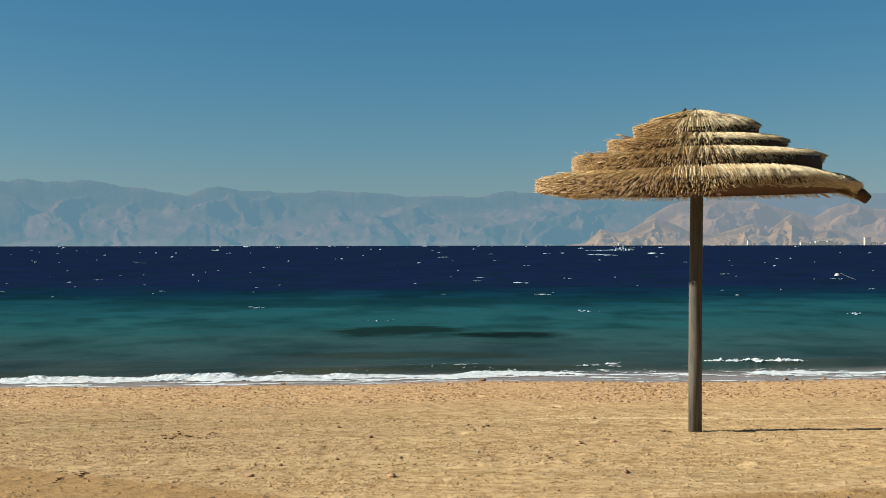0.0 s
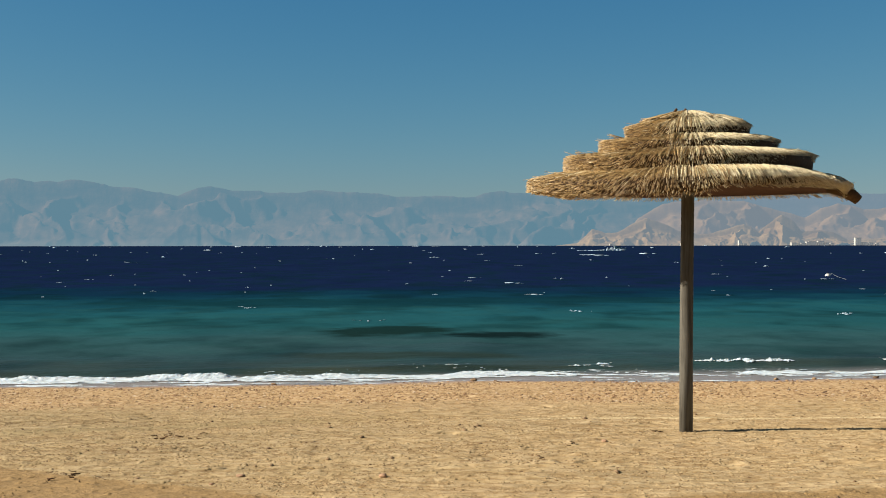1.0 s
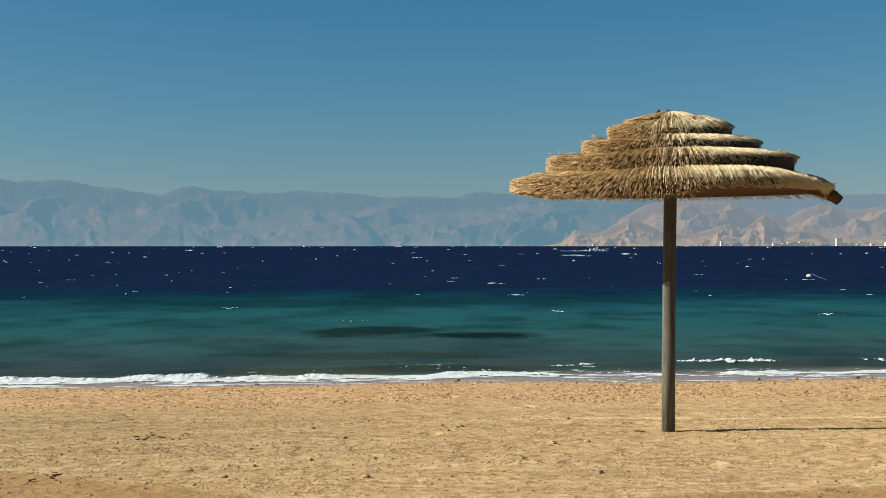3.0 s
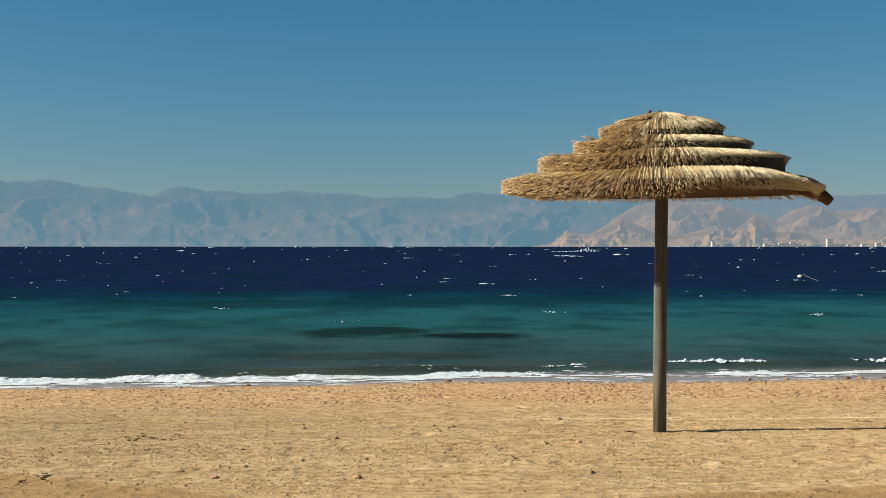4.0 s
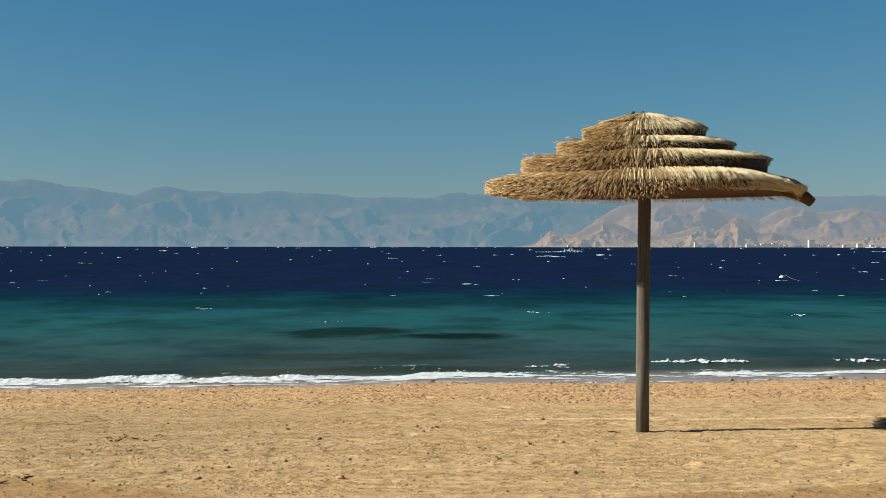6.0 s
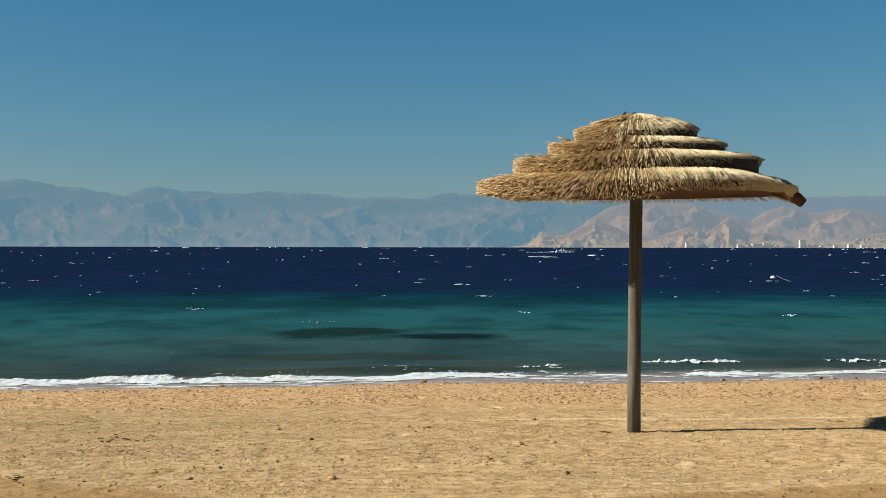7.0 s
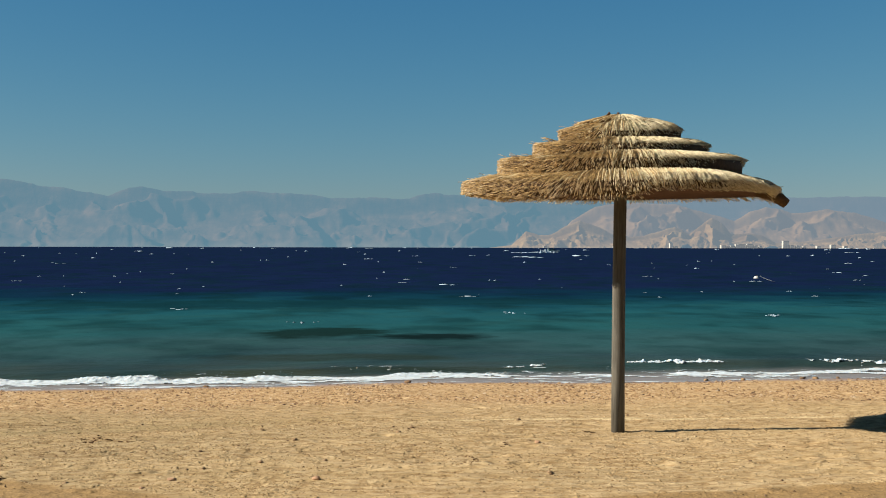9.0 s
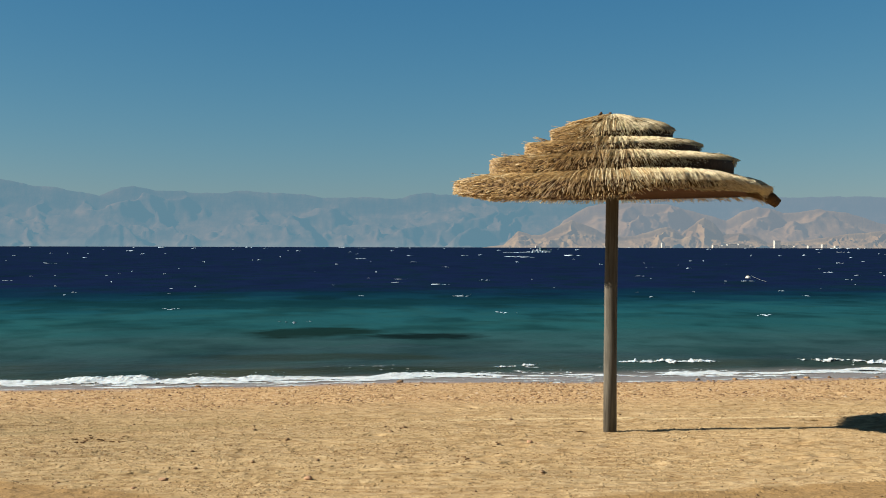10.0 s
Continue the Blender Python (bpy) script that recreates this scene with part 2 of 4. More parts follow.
def sea_material():
    m, n, l, s = material("sea_water")
    where = n.new("ShaderNodeNewGeometry").outputs["Position"]
    split = n.new("ShaderNodeSeparateXYZ")
    l.new(where, split.inputs[0])
    out = sums(n, l, "MULTIPLY_ADD", split.outputs["X"], -0.058, split.outputs["Y"])
    long_noise = noise_at(n, l, stretched(n, l, where, (0.16, 0.22, 1.0)), 1.0, 2, 0.5)
    out = sums(n, l, "ADD", out, sums(n, l, "MULTIPLY", sums(n, l, "SUBTRACT", long_noise, 0.5), sums(n, l, "MULTIPLY", out, 0.35)))
    deep = sums(n, l, "MULTIPLY_ADD", sums(n, l, "LOGARITHM", sums(n, l, "MAXIMUM", out, 5.0), 10.0), 1.25, -1.5)
    # 0.09 at the waterline, 0.5 at forty metres, 0.72 at sixty
    base = ramp(n, l, deep, [
        (0.06, (0.065, 0.065, 0.050)), (0.089, (0.042, 0.048, 0.030)), (0.104, (0.032, 0.042, 0.027)), (0.135, (0.024, 0.041, 0.038)), (0.18, (0.022, 0.051, 0.058)), (0.25, (0.025, 0.067, 0.075)), (0.36, (0.0135, 0.070, 0.081)),
        (0.48, (0.0105, 0.067, 0.085)), (0.555, (0.0055, 0.041, 0.062)), (0.645, (0.0034, 0.021, 0.043)), (0.73, (0.0055, 0.0136, 0.0445)), (1.0, (0.0055, 0.0128, 0.0425))])
    patch = noise_at(n, l, stretched(n, l, where, (0.50, 0.34, 1.0)), 1.0, 2.5, 0.5)
    base = blend(n, l, ramp(n, l, patch, [(0.46, (0, 0, 0)), (0.66, (0.52, 0.52, 0.52))]), base, (0.003, 0.016, 0.019))
    pale = noise_at(n, l, stretched(n, l, where, (0.50, 0.42, 1.0)), 1.7, 3, 0.55)
    shallow = ramp(n, l, deep, [(0.50, (1, 1, 1)), (0.62, (0, 0, 0))])
    base = blend(n, l, sums(n, l, "MULTIPLY", shallow, ramp(n, l, pale, [(0.48, (0, 0, 0)), (0.68, (0.6, 0.6, 0.6))])), base, blend(n, l, 0.5, base, (0.016, 0.060, 0.062)))
    # the long swell: its light and dark are put into the colour
    swell = noise_at(n, l, stretched(n, l, where, (0.22, 0.10, 1.0)), 1.0, 4, 0.6)
    base = blend(n, l, 0.8, base, ramp(n, l, swell, [(0.36, (0.84, 0.85, 0.88)), (0.62, (1.06, 1.06, 1.05))]), "MULTIPLY")
    # dark weed and reef on the bottom
    ragged = noise_at(n, l, stretched(n, l, where, (0.7, 0.8, 1.0)), 1.0, 4, 0.6)

    def bed(base, x, y, wide, deep, colour, most):
        rx = sums(n, l, "DIVIDE", sums(n, l, "SUBTRACT", split.outputs["X"], x), wide)
        ry = sums(n, l, "DIVIDE", sums(n, l, "SUBTRACT", split.outputs["Y"], y), deep)
        off = sums(n, l, "ADD", sums(n, l, "MULTIPLY", rx, rx), sums(n, l, "MULTIPLY", ry, ry))
        off = sums(n, l, "ADD", off, sums(n, l, "MULTIPLY", sums(n, l, "SUBTRACT", ragged, 0.5), 2.4))
        return blend(n, l, ramp(n, l, off, [(0.35, (most, most, most)), (1.0, (0, 0, 0))]), base, colour)

    base = bed(base, 1.55, 27.6, 1.75, 1.2, (0.0040, 0.0105, 0.0115), 0.9)
    base = bed(base, -1.15, 28.9, 1.9, 1.9, (0.0050, 0.0148, 0.0132), 0.85)
    base = bed(base, -0.6, 22.6, 2.6, 0.9, (0.016, 0.024, 0.015), 0.7)
    base = bed(base, -4.6, 43.0, 9.0, 3.5, (0.004, 0.026, 0.034), 0.7)
    base = bed(base, 3.5, 45.0, 8.0, 3.0, (0.004, 0.026, 0.036), 0.6)
    # milky film of air and sand that runs back under the foam
    film = sums(n, l, "MULTIPLY_ADD", split.outputs["X"], -0.11, split.outputs["Y"])
    film = sums(n, l, "ADD", film, sums(n, l, "MULTIPLY", sums(n, l, "SUBTRACT", ragged, 0.5), 0.9))
    film = ramp(n, l, sums(n, l, "MULTIPLY_ADD", film, 0.5, -8.95), [(0.30, (0.85, 0.85, 0.85)), (0.42, (0.55, 0.55, 0.55)), (0.78, (0, 0, 0))])
    base = blend(n, l, film, base, (0.22, 0.200, 0.192))
    l.new(base, s.inputs["Base Color"])
    s.inputs["Roughness"].default_value = 0.3
    l.new(ramp(n, l, deep, [(0.06, (0.03, 0.03, 0.03)), (0.13, (0.002, 0.002, 0.002)), (0.2, (0, 0, 0))]), s.inputs["Specular IOR Level"])
    chop = noise_at(n, l, stretched(n, l, where, (0.35, 1.0, 1.0)), 1.6, 5, 0.6)
    small = noise_at(n, l, stretched(n, l, where, (0.5, 1.0, 1.0)), 7.0, 4, 0.6)
    first = relief(n, l, s, chop, 0.3, 0.2)
    relief(n, l, s, small, 0.5, 0.04, first)
    return m


def foam_material():
    m, n, l, s = material("sea_foam")
    where = n.new("ShaderNodeNewGeometry").outputs["Position"]
    f = noise_at(n, l, stretched(n, l, where, (0.6, 1.0, 1.6)), 9.0, 6, 0.75)
    l.new(ramp(n, l, f, [(0.34, (0.32, 0.365, 0.39)), (0.47, (0.43, 0.49, 0.52)), (0.62, (0.54, 0.61, 0.65))]), s.inputs["Base Color"])
    s.inputs["Roughness"].default_value = 0.8
    s.inputs["Subsurface Weight"].default_value = 0.6
    s.inputs["Subsurface Radius"].default_value = (0.05, 0.065, 0.08)
    s.inputs["Subsurface Scale"].default_value = 0.6
    relief(n, l, s, f, 0.4, 0.03)
    return m


def straw_material(name, dark, mid, light, gloss=0.42):
    m, n, l, s = material(name)
    geo = n.new("ShaderNodeNewGeometry")
    base = ramp(n, l, geo.outputs["Random Per Island"], [(0.0, dark), (0.35, mid), (0.8, mid), (1.0, light)])
    grain = noise_at(n, l, geo.outputs["Position"], 40.0, 3, 0.6)
    base = blend(n, l, 0.5, base, ramp(n, l, grain, [(0.35, dark), (0.6, light)]))
    l.new(base, s.inputs["Base Color"])
    s.inputs["Roughness"].default_value = gloss
    s.inputs["Specular IOR Level"].default_value = 0.5 if gloss < 0.5 else 0.2
    return m


def wood_material(name, dark, light, scale=(30, 30, 2), rough=0.6):
    m, n, l, s = material(name)
    where = n.new("ShaderNodeTexCoord").outputs["Object"]
    grain = noise_at(n, l, stretched(n, l, where, scale), 1.0, 5, 0.65)
    stain = noise_at(n, l, where, 3.0, 3)
    base = ramp(n, l, grain, [(0.3, dark), (0.7, light)])
    base = blend(n, l, ramp(n, l, stain, [(0.45, (0, 0, 0)), (0.75, (0.45, 0.45, 0.45))]), base, dark)
    l.new(base, s.inputs["Base Color"])
    s.inputs["Roughness"].default_value = rough
    s.inputs["Specular IOR Level"].default_value = 0.08
    relief(n, l, s, grain, 0.4, 0.004)
    return m


def stone_material():
    m, n, l, s = material("beach_stone")
    own = n.new("ShaderNodeObjectInfo").outputs["Random"]
    where = n.new("ShaderNodeNewGeometry").outputs["Position"]
    base = ramp(n, l, own, [(0.0, (0.12, 0.056, 0.020)), (0.4, (0.22, 0.112, 0.040)), (0.75, (0.36, 0.22, 0.095)), (1.0, (0.28, 0.165, 0.068))])
    grain = noise_at(n, l, where, 45.0, 4, 0.7)
    base = blend(n, l, 0.4, base, ramp(n, l, grain, [(0.3, (0.042, 0.03, 0.021)), (0.7, (0.3, 0.228, 0.15))]))
    l.new(base, s.inputs["Base Color"])
    s.inputs["Roughness"].default_value = 0.85
    relief(n, l, s, grain, 0.9, 0.015)
    return m


def plain_material(name, colour, rough=0.5, scale=8.0, spread=0.2):
    m, n, l, s = material(name)
    where = n.new("ShaderNodeTexCoord").outputs["Object"]
    f = noise_at(n, l, where, scale, 3)
    lo, hi = tuple(c * (1 - spread) for c in colour), tuple(min(1, c * (1 + spread)) for c in colour)
    l.new(ramp(n, l, f, [(0.3, lo), (0.7, hi)]), s.inputs["Base Color"])
    s.inputs["Roughness"].default_value = rough
    return m


def add_haze_glow(m, shader, air, share):
    """Mixes a steady glow into a backdrop material, in place of kilometres of haze."""
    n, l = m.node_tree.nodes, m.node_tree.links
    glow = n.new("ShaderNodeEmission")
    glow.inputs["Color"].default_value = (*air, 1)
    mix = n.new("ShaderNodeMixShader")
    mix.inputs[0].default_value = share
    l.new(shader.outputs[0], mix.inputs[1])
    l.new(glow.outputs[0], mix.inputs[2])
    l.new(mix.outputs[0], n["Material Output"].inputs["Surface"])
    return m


def mountain_material(name, dark, light, fan, pale_top, air, share):
    """Bare rock far off: darker and lighter strata; along the foot, pale scree and low haze put into the colour."""
    m, n, l, s = material(name)
    where = n.new("ShaderNodeNewGeometry").outputs["Position"]
    split = n.new("ShaderNodeSeparateXYZ")
    l.new(where, split.inputs[0])
    f = noise_at(n, l, stretched(n, l, where, (1.0, 0.5, 2.2)), 0.009, 6, 0.62)
    base = ramp(n, l, f, [(0.34, dark), (0.66, light)])
    veins = noise_at(n, l, stretched(n, l, where, (1.0, 0.25, 0.45)), 0.03, 4, 0.6)
    base = blend(n, l, ramp(n, l, veins, [(0.50, (0, 0, 0)), (0.66, (0.6, 0.6, 0.6))]), base, dark)
    # paler foot: scree fans, with the low haze painted into the base colour
    low = sums(n, l, "DIVIDE", sums(n, l, "ADD", split.outputs["Z"], sums(n, l, "MULTIPLY", sums(n, l, "SUBTRACT", f, 0.5), pale_top * 2.5)), pale_top)
    base = blend(n, l, ramp(n, l, low, [(0.25, (0.85, 0.85, 0.85)), (1.0, (0, 0, 0))]), base, fan)
    l.new(base, s.inputs["Base Color"])
    s.inputs["Roughness"].default_value = 1.0
    s.inputs["Specular IOR Level"].default_value = 0.0
    rough_rock = noise_at(n, l, stretched(n, l, where, (1.0, 0.4, 0.7)), 0.03, 6, 0.65)
    relief(n, l, s, rough_rock, 0.45, 7.0)
    return add_haze_glow(m, s, air, share)


SAND, WATER, FOAM, STONE = sand_material(), sea_material(), foam_material(), stone_material()
STRAW = straw_material("sunbleached_straw", (0.042, 0.021, 0.008), (0.270, 0.162, 0.057), (0.57, 0.40, 0.175), 0.45)
# lighter copy of the straw: the sun's sheen is put into this colour
PALE_STRAW = straw_material("pale_sheen_straw", (0.20, 0.135, 0.062), (0.55, 0.445, 0.250), (0.80, 0.71, 0.47), 0.45)
# thatch behind the straws: its dark colour includes the shade of the gaps
THATCH = straw_material("packed_thatch", (0.03, 0.016, 0.007), (0.07, 0.04, 0.017), (0.12, 0.07, 0.03), 0.8)
LINING = wood_material("reed_lining", (0.060, 0.032, 0.022), (0.115, 0.060, 0.040), (3, 30, 30), 0.9)
POLE = wood_material("weathered_pole", (0.046, 0.041, 0.032), (0.150, 0.138, 0.112))
PALE_STONE = plain_material("pale_stone", (0.36, 0.215, 0.12), 0.9, 30.0, 0.35)
DRIFT = wood_material("driftwood", (0.045, 0.023, 0.010), (0.12, 0.070, 0.036), (40, 40, 40), 0.9)
WHITE = plain_material("white_paint", (0.507, 0.501, 0.474), 0.4)
HULL = plain_material("boat_gelcoat", (0.455, 0.468, 0.474), 0.3)
CANOPY = plain_material("boat_canopy", (0.05, 0.12, 0.14), 0.7)
GLASS = plain_material("dark_glazing", (0.03, 0.04, 0.05), 0.15)
PLASTER = plain_material("pale_plaster", (0.66, 0.62, 0.53), 0.9, 0.05)
CREST = plain_material("white_crest", (0.36, 0.455, 0.54), 0.9, 0.35, 0.55)
BUOY = plain_material("buoy_plastic", (0.52, 0.507, 0.455), 0.4)
ROPE = plain_material("mooring_rope", (0.16, 0.18, 0.19), 0.9)
# last colour and share of each range: haze mixed in as glow
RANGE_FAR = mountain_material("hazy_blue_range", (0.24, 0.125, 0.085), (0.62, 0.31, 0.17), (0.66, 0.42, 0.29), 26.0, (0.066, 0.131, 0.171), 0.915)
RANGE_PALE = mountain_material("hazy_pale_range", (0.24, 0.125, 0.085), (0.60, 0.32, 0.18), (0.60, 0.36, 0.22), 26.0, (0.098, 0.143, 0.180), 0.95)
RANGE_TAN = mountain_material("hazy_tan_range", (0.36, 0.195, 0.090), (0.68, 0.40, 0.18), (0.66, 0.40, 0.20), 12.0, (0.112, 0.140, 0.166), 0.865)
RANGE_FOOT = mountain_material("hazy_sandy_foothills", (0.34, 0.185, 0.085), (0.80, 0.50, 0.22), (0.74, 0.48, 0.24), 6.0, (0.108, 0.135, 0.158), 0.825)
# far walls, glazing and palms get the same painted haze
HOUSE_WALL = add_haze_glow(PLASTER, PLASTER.node_tree.nodes["Principled BSDF"], (0.15, 0.16, 0.17), 0.42)
HOUSE_GLASS = plain_material("far_glazing", (0.06, 0.07, 0.08), 0.5)
add_haze_glow(HOUSE_GLASS, HOUSE_GLASS.node_tree.nodes["Principled BSDF"], (0.14, 0.155, 0.175), 0.75)
GROVE = plain_material("far_palm_grove", (0.05, 0.07, 0.04), 0.9, 0.3, 0.4)
add_haze_glow(GROVE, GROVE.node_tree.nodes["Principled BSDF"], (0.085, 0.125, 0.165), 0.8)


# ---- ground ----
def shore(x):
    return 18.06 + 0.058 * x + 0.07 * np.sin(x * 0.9 + 0.9) * np.exp(-(x / 40) ** 2) - 0.38 * smooth(-0.5, -6.5, x)


def spaced(inner, low, high, first, growth):
    """Inner stations, carried on outwards in growing steps to low and high."""
    up, step = [inner[-1]], first
    while up[-1] < high:
        step *= growth
        up.append(min(up[-1] + step, high))
    down, step = [inner[0]], first
    while down[-1] > low:
        step *= growth
        down.append(max(down[-1] - step, low))
    return np.array(down[:0:-1] + list(inner) + up[1:])


rng = np.random.default_rng(7)
PRINTS = [(rng.uniform(-7, 9), rng.uniform(7, 16), rng.uniform(0.05, 0.13), rng.uniform(0.8, 1.9), rng.uniform(0.005, 0.016)) for k in range(420)]


def ground_height(X, Y):
    w = Y - shore(X)
    fall = np.where(w < 0, -0.45 * np.clip((w + 8.1) / 8.1, 0, 1), -0.45 - 0.085 * np.minimum(w, 60))
    near = smooth(60, 20, np.abs(Y - 8)) * smooth(60, 20, np.abs(X))
    dry = smooth(0.5, -1.5, w)
    z = 0.016 * layers(X * 0.45, Y * 0.7, 2, 3) + near * dry * (0.005 * layers(X * 2.1, Y * 2.6, 2, 11) + 0.003 * layers(X * 6, Y * 12, 2, 23))
    # trodden hummocks and clods, fewer on the smooth path along the front
    rough = (0.35 + 0.65 * smooth(-0.35, 0.35, layers(X * 0.35, Y * 0.8, 2, 29))) * (1 - 0.6 * smooth(9.6, 8.6, Y) * smooth(-1.5, 1.0, X))
    z = z + near * dry * rough * (0.004 * layers(X * 6, Y * 9, 2, 27, 0.5) + 0.010 * np.clip(layers(X * 7, Y * 9, 2, 28, 0.5) - 0.45, 0, 0.5))
    # low creases across the slope
    z = z + near * dry * 0.006 * np.sin(Y * 40 + X * 2 + 5 * layers(X * 1.1, Y * 1.3, 2, 33)) * smooth(-0.6, 0.5, bumps(X * 0.8, Y * 1.4, 35))
    # wheel tracks along the beach
    for at, deep, wide in ((12.9, 0.022, 0.16), (11.75, 0.012, 0.12), (14.6, 0.03, 0.35)):
        z = z - near * deep * np.exp(-((Y - at - 0.06 * X - 0.12 * np.sin(X * 0.4)) / wide) ** 2) * (0.7 + 0.3 * bumps(X * 1.3, Y * 0, 31))
    pad = np.exp(-((X - 2.23) ** 2 + (Y - 10.5) ** 2) / 0.5)
    return fall + z * (1 - 0.8 * pad)


xs = spaced(np.arange(-7.6, 9.4, 0.029), -4300, 4300, 0.05, 1.28)
ys_in = [6.4]
while ys_in[-1] < 18.8:
    ys_in.append(ys_in[-1] + 0.0024 * ys_in[-1])
ys = spaced(np.concatenate([np.arange(-5.0, 6.37, 0.06), ys_in]), -1500, 4900, 0.06, 1.28)
X, Y = np.meshgrid(xs, ys)
Z = ground_height(X, Y)
for px, py, r, k, deep in PRINTS:
    i0, i1 = np.searchsorted(xs, (px - 3 * r * k, px + 3 * r * k))
    j0, j1 = np.searchsorted(ys, (py - 3 * r, py + 3 * r))
    d = ((X[j0:j1, i0:i1] - px) / (r * k)) ** 2 + ((Y[j0:j1, i0:i1] - py) / r) ** 2
    Z[j0:j1, i0:i1] += deep * (0.55 * np.exp(-(np.sqrt(d) - 1.35) ** 2 * 7) - np.exp(-d * 1.3))
ground = tagged(new("ground", grid_mesh("ground", X, Y, Z, SAND)), "trampled golden beach sand with pebbles and tracks", "sand", kind="structure")


def at_ground(x, y):
    i, j = np.clip(np.searchsorted(xs, x), 1, len(xs) - 1), np.clip(np.searchsorted(ys, y), 1, len(ys) - 1)
    u, v = (x - xs[i - 1]) / (xs[i] - xs[i - 1]), (y - ys[j - 1]) / (ys[j] - ys[j - 1])
    return float((Z[j - 1, i - 1] * (1 - u) + Z[j - 1, i] * u) * (1 - v) + (Z[j, i - 1] * (1 - u) + Z[j, i] * u) * v)


# ---- sea ----
fan = spaced(np.arange(-0.40, 0.52, 0.0027), -6.0, 6.0, 0.004, 1.3)
outs = [-2.2]
while outs[-1] < 4600:
    outs.append(outs[-1] + max(0.055, 0.0125 * (outs[-1] + 9)))
S, W = np.meshgrid(fan, np.array(outs))
SX = S * (W + 19)
SY = shore(SX) + W


def sea_height(X, Y):
    w = Y - shore(X)
    calm = smooth(-0.3, 3.0, w)
    lift = smooth(4, 60, w)
    swell = np.sin(w * 1.55 + 1.1 * bumps(X * 0.12, Y * 0.1, 41) * 3)
    h = calm * (0.025 + 0.05 * lift) * swell * 0.5 * (0.5 + 0.5 * bumps(X * 0.22, Y * 0.3, 43))
    h = h + calm * (0.012 + 0.03 * lift) * layers(X * 0.5, Y * 0.9, 2, 45)
    # the small wave that is about to break
    crest = 2.2 + 0.4 * bumps(X * 0.18, X * 0, 47)
    h = h + 0.085 * (0.65 + 0.35 * bumps(X * 0.35, X * 0 + 3, 49)) * np.exp(-((w - crest) / np.where(w < crest, 0.28, 0.75)) ** 2)
    return SEA + h


sea = tagged(new("water", grid_mesh("water", SX, SY, sea_height(SX, SY), WATER)), "choppy navy and turquoise sea with a small shore break", "sea", kind="structure")


def foam_blobs(name, spots, label, mat, detail=1):
    """Many small heaps of froth in one mesh: x, y, z, half width, half depth, half height."""
    ball = bmesh.new()
    bmesh.ops.create_icosphere(ball, subdivisions=detail, radius=1.0)
    base = np.array([v.co[:] for v in ball.verts])
    tris = np.array([[v.index for v in f.verts] for f in ball.faces])
    ball.free()
    g = np.random.default_rng(len(spots))
    verts, faces = [], []
    for k, (x, y, z, a, b, c) in enumerate(spots):
        p = base * (1 + 0.35 * g.standard_normal((len(base), 1)).clip(-1.2, 1.2)) * (a, b, c)
        verts.append(p + (x, y, z))
        faces.append(tris + k * len(base))
    ob = new(name, mesh_of(name, np.concatenate(verts).tolist(), np.concatenate(faces).tolist(), mat, True))
    return tagged(ob, label, "foam", kind="stuff")


def far_caps():
    g = np.random.default_rng(21)
    spots = []
    for k in range(170):
        below = 1.6 + 90 * g.random() ** 1.9
        d = 2.09 * 2094 / below
        x = d * g.uniform(-0.40, 0.50)
        wide = d / 2094 * g.choice([1.4, 3.2, 6.5, 14.0], p=[0.44, 0.32, 0.17, 0.07])
        tall = d / 2094 * g.uniform(0.4, 1.1)
        z = float(sea_height(np.array(x), np.array(d)))
        spots.append((x, d, z + tall * 0.5, wide * 0.8, wide * 0.4, tall))
        for q in range(3):
            off = g.uniform(-1.2, 1.2)
            spots.append((x + wide * off, d + g.uniform(-0.1, 0.1), z + tall * g.uniform(0.1, 0.5), wide * g.uniform(0.3, 0.7), wide * 0.3, tall * g.uniform(0.3, 0.7)))
    for x, d in ((-1.9, 33.0), (4.6, 37.5), (-6.2, 40.0), (12.5, 36.0)):
        z = float(sea_height(np.array(x), np.array(d)))
        for q in range(7):
            off = g.normal(0, 0.2)
            spots.append((x + off, d + g.normal(0, 0.25), z + 0.006, g.uniform(0.02, 0.09), 0.05, g.uniform(0.008, 0.018) * math.exp(-4 * off * off)))
    return spots


foam_blobs("whitecaps", far_caps(), "small white wave crests scattered over deep blue water", CREST)


def surf_sheet(name, x0, x1, w0, w1, mask, lift, label, dx=0.016, dw=0.022):
    """A lacy sheet of froth over the water: kept where mask is above zero, lifted as lift says."""
    xs_, ws_ = np.arange(x0, x1, dx), np.arange(w0, w1, dw)
    X, W = np.meshgrid(xs_, ws_)
    Y = shore(X) + W
    keep = mask(X, W)
    high = np.maximum(sea_height(X, Y), SEA) + 0.006 + np.clip(keep, 0, 1) * lift(X, W)
    rows, cols = X.shape
    i = np.arange(rows * cols).reshape(rows, cols)
    quads = np.stack([i[:-1, :-1], i[:-1, 1:], i[1:, 1:], i[1:, :-1]], -1).reshape(-1, 4)
    ok = (keep.reshape(-1)[quads] > 0).all(1)
    quads = quads[ok]
    used, flat = np.unique(quads, return_inverse=True)
    verts = np.stack([X, Y, high], -1).reshape(-1, 3)[used]
    ob = new(name, mesh_of(name, verts.tolist(), flat.reshape(-1, 4).tolist(), FOAM, True))
    return tagged(ob, label, "foam", kind="stuff")


def froth(X, W, seed):
    return layers(X * 11, W * 18, 4, seed, 0.8)


def left_share(X):
    return 0.44 + 0.56 * smooth(3.2, -1.2, X + 0.8 * bumps(X * 0.9, X * 0, 131))


